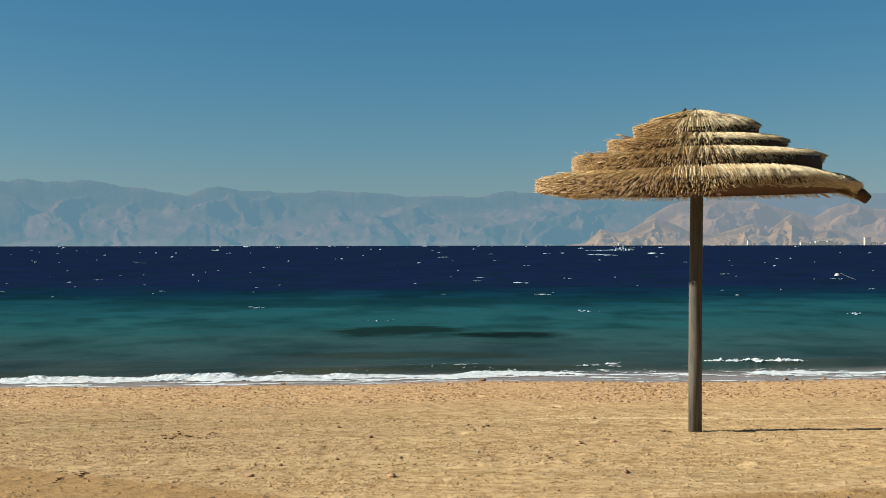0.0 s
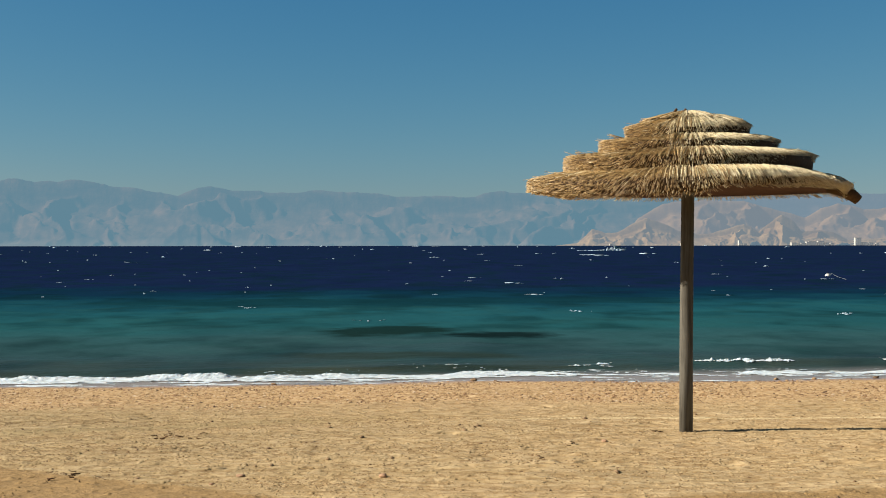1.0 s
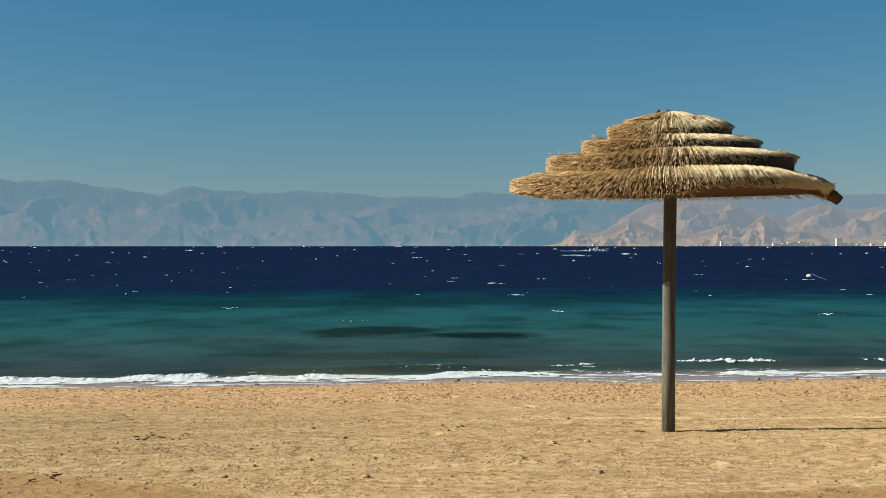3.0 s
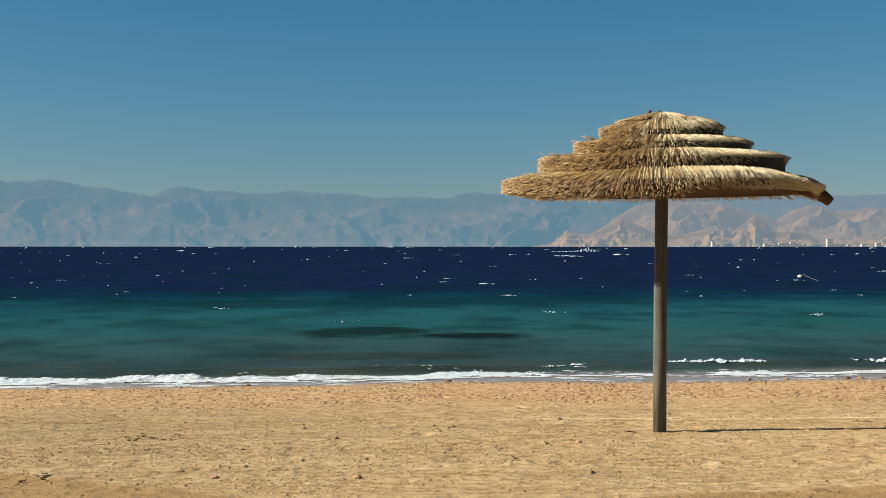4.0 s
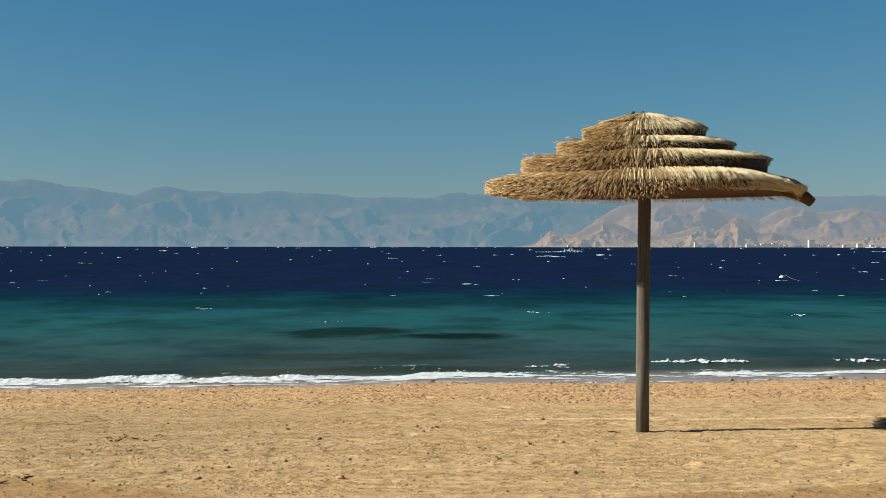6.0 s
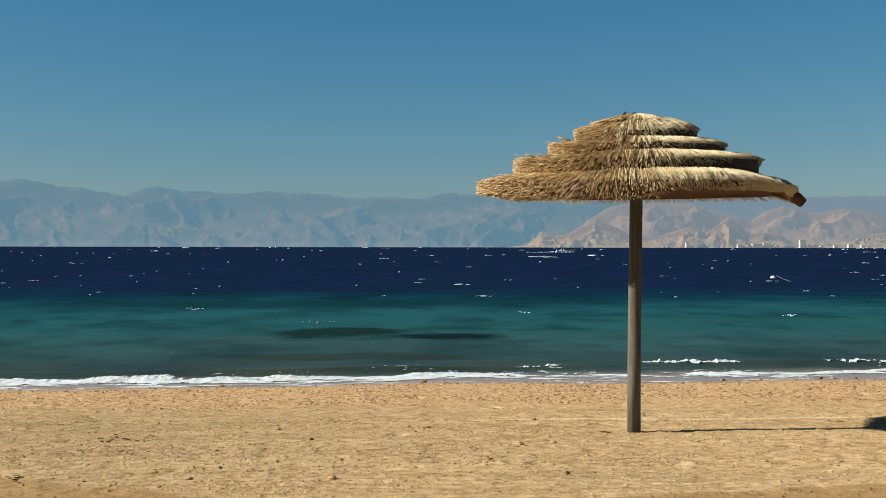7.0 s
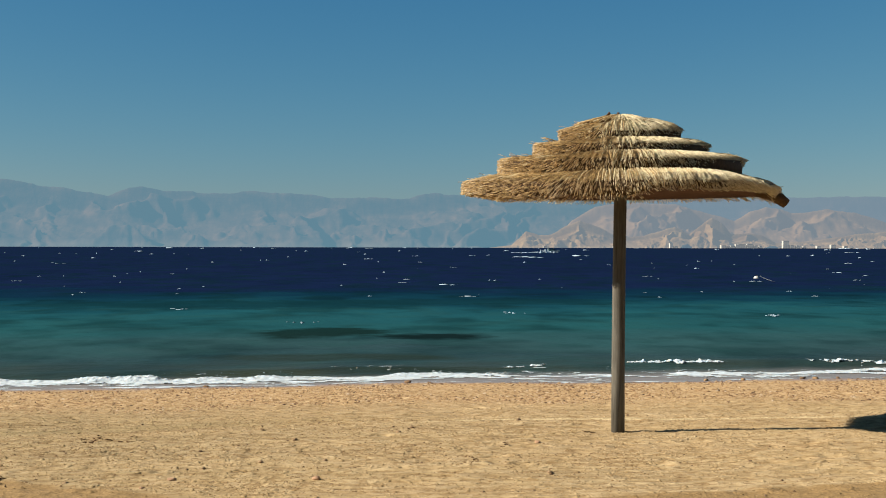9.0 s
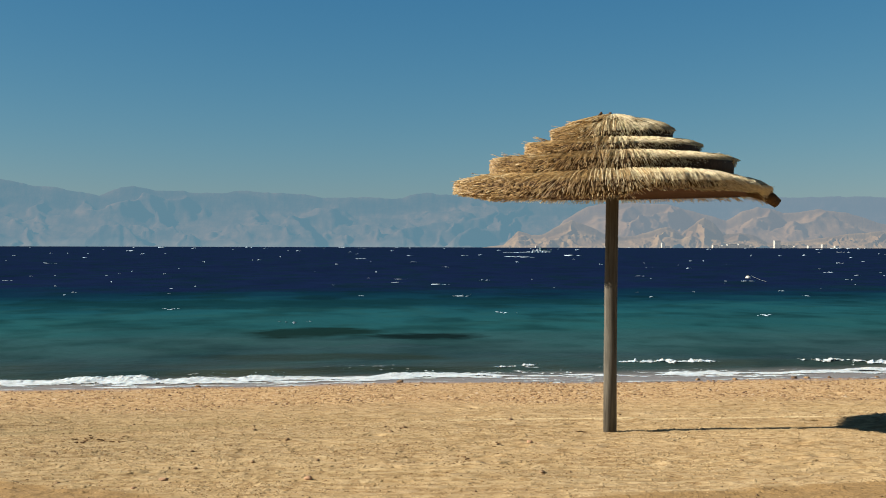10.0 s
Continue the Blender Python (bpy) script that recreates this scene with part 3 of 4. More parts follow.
def bore_mask(X, W):
    share = left_share(X)
    gap = 0.55 * smooth(0.30, 0.62, bumps(X * 0.45, X * 0 + 5, 137)) * (1 - 0.55 * smooth(0.75, 1.0, share))
    front = 0.56 - 0.30 * smooth(0.6, 1.0, share) + 0.14 * layers(X * 0.7, X * 0, 3, 101)
    back = front + 0.30 + 0.62 * share * (0.8 + 0.3 * bumps(X * 1.1, X * 0, 103)) - gap
    body = np.minimum(np.minimum((W - front) / 0.42, (back - W) / 0.2), 1.0)
    body = body + 1.2 * layers(X * 2.0, W * 7, 4, 107, 0.62) * smooth(1.05, 0.55, W) - 0.08
    body = body + (0.8 * layers(X * 1.9, W * 4.5, 3, 135) - 0.10) * (1 - share) / 0.56
    # lace: thin threads of froth on the backwash
    web = 0.05 - np.abs(layers(X * 1.6, W * 5.0, 4, 115)) - 0.05 * smooth(0.9, 2.2, W) + 0.13 * bumps(X * 0.7, W * 1.5, 117)
    web = np.where((W > 0.02 + 0.1 * bumps(X * 0.6, X * 0, 119)) & (W < 2.4), web * 3, -1)
    return np.maximum(body, web)


def bore_lift(X, W):
    hump = np.exp(-((W - 0.98 - 0.16 * bumps(X * 0.8, X * 0, 109)) / 0.26) ** 2)
    tall = left_share(X) * (0.040 + 0.016 * layers(X * 1.3, X * 0, 3, 111, 0.7) + 0.007 * layers(X * 11, W * 6, 3, 112, 0.8)) + 0.008
    return tall * hump + 0.008 * (1 + froth(X, W, 113)) * (0.25 + 1.0 * hump * left_share(X))


def edge_mask(X, W):
    line = 0.02 + 0.10 * layers(X * 0.8, X * 0, 3, 121) - 0.01 * X
    return 0.5 - np.abs(W - line) / (0.07 + 0.05 * bumps(X * 1.7, X * 0, 123)) + 0.4 * layers(X * 4, W * 8, 2, 125)


def break_mask(X, W):
    crest = 2.2 + 0.4 * bumps(X * 0.18, X * 0, 47)
    where = -1.0
    for mid, half in ((5.5, 1.0), (8.9, 0.9), (2.7, 0.35)):
        where = np.maximum(where, 1 - np.abs(X - mid) / half)
    across = 1 - np.abs(W - crest + 0.05 + 0.06 * bumps(X * 1.3, X * 0, 133)) / 0.15
    return np.minimum(where * 2.0, across) + 0.85 * layers(X * 4.5, W * 9, 4, 127, 0.65) - 0.45


def break_lift(X, W):
    return 0.020 + 0.022 * froth(X, W, 129)


surf_sheet("surf", -9, 11, -0.3, 2.6, bore_mask, bore_lift, "white foam of a small wave running up the sand")
surf_sheet("surf_edge", -9, 11, -0.4, 0.6, edge_mask, lambda X, W: 0.008 + 0 * X, "thin lacy line of foam along wet sand", dw=0.02)
surf_sheet("surf_crest", -9, 11, 1.6, 3.6, break_mask, break_lift, "short white crests of a small breaking wave")



def spray():
    """Drops and small heaps of froth thrown up along the crest."""
    g = np.random.default_rng(15)
    spots = []
    for k in range(140):
        x = g.uniform(-9, -1.2)
        share = float(left_share(np.array(x)))
        burst = float(bumps(np.array(x * 1.1), np.array(2.0), 141))
        if g.random() > share * (0.45 + 0.55 * burst):
            continue
        y = float(shore(np.array(x))) + g.normal(1.0, 0.16)
        size = g.uniform(0.0025, 0.006)
        spots.append((x, y, SEA + 0.055 + abs(g.normal(0, 0.022)) * (0.6 + max(burst, 0)), size * 1.3, size, size))
    return spots


foam_blobs("spray", spray(), "flecks of white spray above the breaking foam", CREST)

# ---- mountains over the water ----
def skyline(turns, heights, a):
    return np.interp(a, turns, heights)


def mountain_range(name, near, far, low, high, turns, heights, mat, seed, label, spurs, wide, step=0.0010, rows=90, crag=0.0, great=(), gully_depth=0.15, steep=0.65):
    """Relief of a range. Its crest follows the given heights over the turn to the right, both as slopes; spurs run down to
    the water, gentle on one flank and steep on the other. great: foot, shift towards the crest, width and height of the largest spurs."""
    a = np.arange(low, high, step)
    A, U = np.meshgrid(a, np.linspace(0, 1, rows))
    D = near + (far - near) * U
    top = skyline(turns, heights, A) * far * (1 + crag * smooth(0.8, 1.0, U) * layers(A * 40, A * 0 + seed, 5, seed + 9, 0.6))
    g = np.random.default_rng(seed)
    warp = A + wide * 0.5 * layers(A * 0.6 / wide, U * 1.6, 4, seed, 0.6)
    rise = 0.70 * U ** 1.25
    every = [(*s, 0.0) for s in great]
    for k in range(spurs):
        every.append((g.uniform(low, high), g.normal(0.6, 1.0) * wide, wide * g.uniform(0.3, 1.3), g.uniform(0.45, 1.0), g.choice([0.0, 0.0, 0.15, 0.35, 0.5])))
    for k, (foot, way, w, tall, start) in enumerate(every):
        along = np.clip((U - start) / (1 - start), 0, 1)
        away = warp - foot - way * along - 0.25 * w * np.sin(along * 7 + k)
        fall = np.where(away < 0, -away / (1.35 * w), away / (steep * w))
        rise = np.maximum(rise, tall * along ** 0.7 - (0.22 + 0.6 * along) * 0.62 * fall)
    # gullies that branch down the flanks
    gully = ridges(warp * 0.9 / wide + 0.6 * U, U * 2.6, 5, seed + 3, 0.6)
    rise = rise + gully_depth * (gully - 0.75) * np.clip(U * 6, 0, 1) * (1 - U) ** 0.6
    rise = np.where(U > 0.86, np.maximum(rise, smooth(0.84, 0.99, U)), rise)
    H = top * np.clip(rise, 0.0, 1.0)
    ob = new(name, grid_mesh(name, A * D, D, SEA - 1 + H, mat))
    return tagged(ob, label, "mountains", kind="structure")


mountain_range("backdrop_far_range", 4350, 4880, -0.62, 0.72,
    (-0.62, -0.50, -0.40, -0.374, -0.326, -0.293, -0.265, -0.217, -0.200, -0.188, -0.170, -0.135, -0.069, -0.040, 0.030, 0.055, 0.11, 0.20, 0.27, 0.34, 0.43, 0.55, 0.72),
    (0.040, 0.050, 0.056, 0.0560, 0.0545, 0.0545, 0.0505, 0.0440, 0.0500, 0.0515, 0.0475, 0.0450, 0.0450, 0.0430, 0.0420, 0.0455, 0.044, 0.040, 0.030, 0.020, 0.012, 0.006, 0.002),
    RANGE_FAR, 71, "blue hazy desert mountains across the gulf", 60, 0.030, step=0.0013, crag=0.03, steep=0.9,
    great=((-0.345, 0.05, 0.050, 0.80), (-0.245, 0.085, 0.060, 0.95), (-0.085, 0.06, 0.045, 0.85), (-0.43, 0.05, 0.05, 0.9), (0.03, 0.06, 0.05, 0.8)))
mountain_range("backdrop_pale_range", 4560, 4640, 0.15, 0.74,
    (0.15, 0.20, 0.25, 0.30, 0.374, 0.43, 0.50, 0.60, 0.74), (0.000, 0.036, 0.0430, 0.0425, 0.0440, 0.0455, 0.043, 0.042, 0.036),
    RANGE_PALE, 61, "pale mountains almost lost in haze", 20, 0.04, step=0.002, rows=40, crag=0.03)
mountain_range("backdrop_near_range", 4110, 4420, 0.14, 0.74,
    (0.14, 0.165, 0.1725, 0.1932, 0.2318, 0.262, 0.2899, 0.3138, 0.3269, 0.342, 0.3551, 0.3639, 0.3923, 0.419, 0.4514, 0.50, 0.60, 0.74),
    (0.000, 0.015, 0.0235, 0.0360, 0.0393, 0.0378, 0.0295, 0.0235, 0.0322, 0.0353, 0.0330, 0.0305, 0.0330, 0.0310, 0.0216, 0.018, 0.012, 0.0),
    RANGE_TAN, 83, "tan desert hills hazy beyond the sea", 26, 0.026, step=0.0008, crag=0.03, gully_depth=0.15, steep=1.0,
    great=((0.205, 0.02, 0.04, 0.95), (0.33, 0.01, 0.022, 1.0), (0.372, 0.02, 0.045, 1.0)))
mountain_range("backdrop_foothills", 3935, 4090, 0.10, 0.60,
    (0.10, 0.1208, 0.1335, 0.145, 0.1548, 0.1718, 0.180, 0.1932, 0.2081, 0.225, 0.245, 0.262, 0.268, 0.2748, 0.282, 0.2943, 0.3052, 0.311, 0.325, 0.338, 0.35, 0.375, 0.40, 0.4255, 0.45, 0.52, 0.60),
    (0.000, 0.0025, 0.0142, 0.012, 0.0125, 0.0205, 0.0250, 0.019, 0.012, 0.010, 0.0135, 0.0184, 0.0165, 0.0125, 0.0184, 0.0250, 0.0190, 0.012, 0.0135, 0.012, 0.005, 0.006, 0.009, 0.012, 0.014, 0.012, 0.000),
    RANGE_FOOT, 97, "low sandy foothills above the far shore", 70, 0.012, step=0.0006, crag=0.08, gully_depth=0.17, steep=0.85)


# ---- the parasol ----
POLE_AT = (2.235, 10.5)
parasol = new("beach_parasol")
parasol.location = (*POLE_AT, at_ground(*POLE_AT))
tagged(parasol, "thatched beach parasol with four straw tiers on a round wooden pole", "parasol")


def droop(a, tier=1):
    """How much lower the thatch hangs towards the front, the weather side and, on the lowest tier, the lee side."""
    lee = (0.062, 0.006, 0.014, 0.0)[tier] * float(smooth(0.50, 1.0, np.array(math.cos(a))) * smooth(0.4, 0.05, np.array(math.sin(a))))
    return -0.06 * max(0.0, -math.sin(a)) - 0.022 * float(smooth(0.55, 0.95, np.array(-math.cos(a)))) - lee


# radius and height inside, radius and height at the rim, thickness
TIERS = [(0.98, 2.358, 1.484, 2.252, 0.140), (0.64, 2.506, 1.137, 2.455, 0.132), (0.37, 2.635, 0.818, 2.598, 0.122), (0.06, 2.850, 0.565, 2.724, 0.112)]
SHIFT = (0.047, 0.024, 0.016, 0.014)


def outline(tier, a):
    """The tiers are squarish, with blunt corners to the sides, the front and the back."""
    p = (1.42, 1.5, 1.6, 1.7)[tier]
    b = a - 0.12
    return (abs(math.cos(b)) ** p + abs(math.sin(b)) ** p) ** (-1 / p)


def thickness(tier, a):
    if tier:
        return TIERS[tier][4] + (0.03 if tier == 1 else 0.0) * float(smooth(0.3, 0.9, np.array(math.cos(a))))
    front_right = smooth(-1.76, -1.58, np.array(a)) * smooth(0.05, -0.25, np.array(a))
    front_left = smooth(-3.0, -2.4, np.array(a)) * smooth(-1.58, -1.72, np.array(a))
    side = smooth(0.75, 1.0, np.array(-math.cos(a)))
    return TIERS[0][4] * float(1 - 0.46 * front_right + 0.05 * front_left - 0.24 * side - 0.30 * front_right * smooth(0.35, 0.95, np.array(math.cos(a))))


def strands(spots, sides=4):
    """Straws in one mesh, golden ones and pale ones that carry the sheen. Each: foot, bend, tip, width, 1 if pale."""
    points = np.array([s[:3] for s in spots], float)
    wide = np.array([s[3] for s in spots])[:, None]
    way = points[:, 2] - points[:, 0]
    way /= np.linalg.norm(way, axis=1)[:, None]
    side = np.cross(way, (0.13, 0.21, 0.97))
    side /= np.linalg.norm(side, axis=1)[:, None]
    up = np.cross(side, way)
    verts = np.empty((len(spots), 3 * sides, 3))
    for ring, share in enumerate((0.5, 0.5, 0.36)):
        for s in range(sides):
            c, q = math.cos(2 * math.pi * s / sides), math.sin(2 * math.pi * s / sides)
            verts[:, ring * sides + s] = points[:, ring] + (side * c + up * q) * wide * share
    first = (np.arange(len(spots)) * 3 * sides)[:, None]
    faces = []
    for ring in (0, sides):
        for s in range(sides):
            faces += (first + ring + np.array([s, (s + 1) % sides, sides + (s + 1) % sides, sides + s])).tolist()
    round_faces = len(faces)
    faces += (first + np.arange(2 * sides, 3 * sides)).tolist()
    me = mesh_of("straw", verts.reshape(-1, 3).tolist(), faces, STRAW)
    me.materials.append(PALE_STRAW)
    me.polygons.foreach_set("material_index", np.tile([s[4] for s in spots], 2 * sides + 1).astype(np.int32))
    me.polygons.foreach_set("use_smooth", [k < round_faces for k in range(len(faces))])
    return me


def sheen_share(a, tier):
    """Share of pale straw: sheen of the seaward and right-hand side, put into colour."""
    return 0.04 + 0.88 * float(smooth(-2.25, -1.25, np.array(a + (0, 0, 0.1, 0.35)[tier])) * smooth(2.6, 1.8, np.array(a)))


def tier_straws(tier, g):
    r0, z0, r1, z1, thick = TIERS[tier]
    slope = (z0 - z1) / (r1 - r0)
    spots = []

    def add(a, ra, rb, za, zb, width, twist, hump=0.0):
        o = outline(tier, a)
        ra, rb = ra * o, rb * o
        b, sx, rm = a + twist, SHIFT[tier], (ra + rb) / 2
        m = (a + b) / 2
        spots.append(((sx + ra * math.cos(a), ra * math.sin(a), za), (sx + rm * math.cos(m), rm * math.sin(m), (za + zb) / 2 + hump), (sx + rb * math.cos(b), rb * math.sin(b), zb), width, int(g.random() < sheen_share(a, tier))))

    around = int(2 * math.pi * r1 / 0.0115)

    def edge(a):
        return 0.012 * math.sin(3 * a + tier) + 0.008 * math.sin(8 * a + 2 * tier) + 0.005 * math.sin(19 * a)

    def coat(a):
        """The share of the edge that the straw still covers: worn thin at the right-hand side."""
        return 1.0 if tier == 0 else 1.0 - 0.38 * float(smooth(-1.35, -0.75, np.array(a)) * smooth(1.9, 1.2, np.array(a)))

    def blunt(a):
        """One at the weather side, where the straw lies flat and is cut off square."""
        return float(smooth(0.35, 0.9, np.array(-math.cos(a))))

    # bundles lean one way or the other, so that the coat lies in waves
    def comb(a, z):
        return 0.05 * float(bumps(np.array(a * 9.0), np.array(z * 14.0), 300 + tier))

    # the laid coat, row over row
    for row in range(6):
        for k in range(int(around * 1.0)):
            a = g.uniform(-math.pi, math.pi)
            rb = r0 + (r1 - r0) * (0.30 + 0.68 * (row + g.random()) / 6)
            ra = max(0.05, rb - g.uniform(0.20, 0.38))
            lift = g.normal(0, 0.005)
            za, zb = z0 - slope * (ra - r0), z0 - slope * (rb - r0)
            add(a, ra, rb, za - 0.012 + 0.6 * droop(a, tier), zb + lift + droop(a, tier), g.uniform(0.0045, 0.0085), (comb(a, 1.0) + g.normal(0, 0.016)) / max(rb, 0.3), 0.006)
    if tier == 3:
        for k in range(900):
            a = g.uniform(-math.pi, math.pi)
            rb = g.uniform(0.16, 0.44)
            add(a, g.uniform(0.0, 0.06), rb, 2.844 + g.uniform(-0.006, 0.004), 2.862 - slope * rb + g.uniform(-0.008, 0.005), g.uniform(0.005, 0.009), g.normal(0, 0.08), 0.010)
    # the skin: long straws that bend down over the rim and end at all heights of it
    for k in range(int(around * 7.5)):
        a = g.uniform(-math.pi, math.pi)
        f = g.random() ** 0.85
        flat = blunt(a)
        t = thickness(tier, a) * coat(a)
        rb = r1 + g.normal(0, 0.009 - 0.003 * flat) + edge(a) - 0.062 * f ** 1.4 * (1 - flat)
        reach = g.uniform(0.16, 0.30)
        start = g.uniform(0.0, 0.5) * f
        zb = z1 - t * f + g.normal(0, 0.004)
        za = z1 + slope * reach - t * start
        za = zb + (za - zb) * (1 - 0.85 * flat)
        za = max(za, zb - 0.01) + 0.03 * (1 - flat)
        add(a, rb - reach, rb, za + 0.7 * droop(a, tier), zb + droop(a, tier), g.uniform(0.0045, 0.0085), (comb(a, zb) + g.normal(0, 0.012)) / rb, 0.12 * (za - zb) + 0.006)
    # fringe below and stray straws
    for k in range(int(around * 1.0)):
        a = g.uniform(-math.pi, math.pi)
        if (tier and coat(a) < 0.7) or (math.cos(a) > 0.86 and math.sin(a) < 0.3):
            continue
        t = thickness(tier, a)
        rb = r1 - 0.05 + g.normal(0, 0.012) + edge(a)
        add(a, rb - 0.07, rb, z1 - t * 0.85 + droop(a, tier), z1 - t - g.uniform(0.0, 0.022) + droop(a, tier), 0.005, g.normal(0, 0.02))
    for k in range(int(around * 0.34)):
        a = g.uniform(-math.pi, math.pi)
        rb = r1 + g.uniform(-0.14, 0.03 if math.cos(a) < 0.85 else -0.03)
        ra = rb - g.uniform(0.08, 0.2)
        add(a, ra, rb, z1 + slope * (r1 - ra) + droop(a, tier), z1 + slope * (r1 - rb) + (0.006 + (0.044 + 0.015 * blunt(a)) * g.random() ** 2) + droop(a, tier), 0.0042, g.normal(0, 0.06))
    return spots


def parasol_tier(tier):
    r0, z0, r1, z1, thick = TIERS[tier]
    slope = (z0 - z1) / (r1 - r0)

    def sag(a, k):
        a = (a + math.pi) % (2 * math.pi) - math.pi
        worn = float(smooth(-1.35, -0.75, np.array(a)) * smooth(1.9, 1.2, np.array(a))) if tier else 0.0
        return profile[k][0] * (outline(tier, a) - 1) + (0.042 * worn if k in (2, 3) else 0.0), droop(a, tier if k > 2 else 1) * (0.5 if k > 3 else 1.0) + ((thick - thickness(tier, a)) if k in (1, 2) else 0.0)

    inner = max(r0 - 0.25, 0.04)
    profile = [(inner, z0 - thick - 0.01), (r1 * 0.72, z1 + slope * r1 * 0.28 - thick), (r1 - 0.06, z1 - thick + 0.02), (r1 - 0.05, z1 - 0.012), (r0, z0 - 0.014), (inner, z0 + 0.0)]
    body = lathe(profile, 72, sag)
    ob = part("thatch_tier", body, THATCH, parasol, "tier of packed thatch with a dark reddish underside")
    ob.data.materials.append(LINING)
    for v in ob.data.vertices:
        v.co.x += SHIFT[tier]
    for f in ob.data.polygons:
        f.material_index = 1 if f.normal.z < -0.3 else 0
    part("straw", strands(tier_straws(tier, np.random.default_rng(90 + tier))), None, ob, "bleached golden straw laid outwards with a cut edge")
    return ob


bm = bmesh.new()
tube(bm, [(0, 0, -0.25), (0.001, 0, 0.6), (0.006, 0, 1.3), (0.017, 0, 2.1), (0.024, 0, 2.80)], [0.060, 0.059, 0.058, 0.057, 0.055], 28)
part("pole", bm, POLE, parasol, "weathered greyish wooden pole")
for tier in range(4):
    parasol_tier(tier)
for x, y, lean in ((-0.145, -0.06, 0.75), (-0.030, -0.07, 0.2)):
    bm = bmesh.new()
    tube(bm, [(x, y, 2.79), (x + lean * 0.07, y, 2.860)], [0.014, 0.011], 8)
    part("stub", bm, DRIFT, parasol, "dark stick end at the crown")
# a roll of matting that hangs loose from the lowest rim
bm = bmesh.new()
tube(bm, [(1.25, -0.03, 2.150), (1.38, -0.03, 2.135), (1.470, -0.03, 2.098), (1.525, -0.03, 2.055)], [0.03, 0.050, 0.055, 0.046], 12)
part("loose_roll", bm, THATCH, parasol, "dark loose roll of matting under the rim")


# ---- things on the sand ----
def stone(x, y, size, seed, label, squash=0.55):
    g = random.Random(seed)
    size *= 0.72
    ob = part("stone", lump(g, size, squash, 2), PALE_STONE if label.startswith("p") else STONE, None)
    ob.location = (x, y, at_ground(x, y) + size * squash * 0.35)
    ob.rotation_euler = (0, 0, g.uniform(0, 6.28))
    return tagged(ob, label, "stone", "stones on the beach")


def twig(name, g, length, parent, at, turn, thick=0.006):
    bm = bmesh.new()
    pts, p, a = [], Vector(at), turn
    for k in range(5):
        pts.append(p.copy())
        a += g.uniform(-0.35, 0.35)
        p = p + Vector((math.cos(a), math.sin(a), g.uniform(-0.25, 0.42))) * length / 4
    tube(bm, pts, [thick, thick * 1.1, thick, thick * 0.8, thick * 0.4], 6)
    return part(name, bm, DRIFT, parent)


def debris(x, y, count, spread, seed, label):
    g = random.Random(seed)
    pile = new("driftwood")
    pile.location = (x, y, at_ground(x, y))
    for k in range(count):
        at = (g.gauss(0, 0.4) * spread, g.gauss(0, 0.7) * spread, g.uniform(0.002, 0.012))
        twig("twig", g, g.uniform(0.025, 0.07), pile, at, g.uniform(0, 6.28), g.uniform(0.003, 0.006))
    return tagged(pile, label, "driftwood", "driftwood on the beach")


PALE, DARK_STONE = "pale tan stone half sunk in the sand", "small dark brown stone on the sand"
for k, (x, y, size, label) in enumerate((
        (-0.37, 8.41, 0.042, PALE), (1.32, 8.55, 0.030, DARK_STONE), (-1.38, 8.43, 0.038, "pinkish stone lying on the sand"), (-1.53, 8.12, 0.026, PALE),
        (0.40, 11.01, 0.040, DARK_STONE), (0.27, 10.64, 0.040, DARK_STONE), (1.47, 11.53, 0.036, DARK_STONE), (-1.35, 9.61, 0.026, DARK_STONE),
        (-1.22, 8.85, 0.030, DARK_STONE), (-1.34, 8.85, 0.022, DARK_STONE), (-0.82, 9.08, 0.028, DARK_STONE), (-0.61, 9.96, 0.030, DARK_STONE),
        (-0.33, 9.16, 0.028, DARK_STONE), (1.40, 9.74, 0.034, PALE), (0.23, 11.12, 0.03, DARK_STONE), (-1.03, 11.53, 0.03, DARK_STONE),
        (-0.98, 11.03, 0.03, DARK_STONE), (0.38, 9.73, 0.022, DARK_STONE), (5.29, 18.3, 0.07, "dark wet stone at the water's edge"), (2.93, 8.93, 0.02, DARK_STONE),
        (-2.10, 8.37, 0.03, DARK_STONE))):
    stone(x, y, size, 300 + k, label)
pick = random.Random(77)
for k in range(60):
    y = 7.4 + 10.0 * pick.random() ** 1.1
    x = pick.uniform(-0.42, 0.50) * (y + 1)
    if abs(x - 2.23) < 0.3 and abs(y - 10.5) < 0.3:
        continue
    stone(x, y, pick.uniform(0.008, 0.017) * (1.0 + 0.06 * (y - 8)), 500 + k, pick.choice((DARK_STONE, "small rounded brown pebble on dry sand")), 0.65)

for k, x in enumerate((5.9, 6.9, 7.12, 7.5, 8.3, -2.4, 0.6)):
    stone(x, float(shore(np.array(x))) - 0.06, pick.uniform(0.045, 0.075), 700 + k, "dark wet stone at the water's edge")
debris(-2.38, 10.27, 9, 0.14, 1, "heap of thin dark dry twigs on the sand")
debris(-2.09, 10.17, 10, 0.16, 2, "heap of thin dark dry twigs on the sand")
debris(-2.61, 8.48, 9, 0.16, 3, "flat scatter of dark dry twigs on sand")
debris(-0.26, 14.03, 5, 0.22, 4, "dark driftwood sticks on the upper beach")
debris(3.06, 14.10, 6, 0.14, 5, "dark driftwood branch lying behind the parasol")
debris(0.79, 9.11, 2, 0.05, 6, "single dark dry twig on the sand")
debris(1.15, 9.72, 4, 0.12, 7, "few dark dry twigs on the sand")
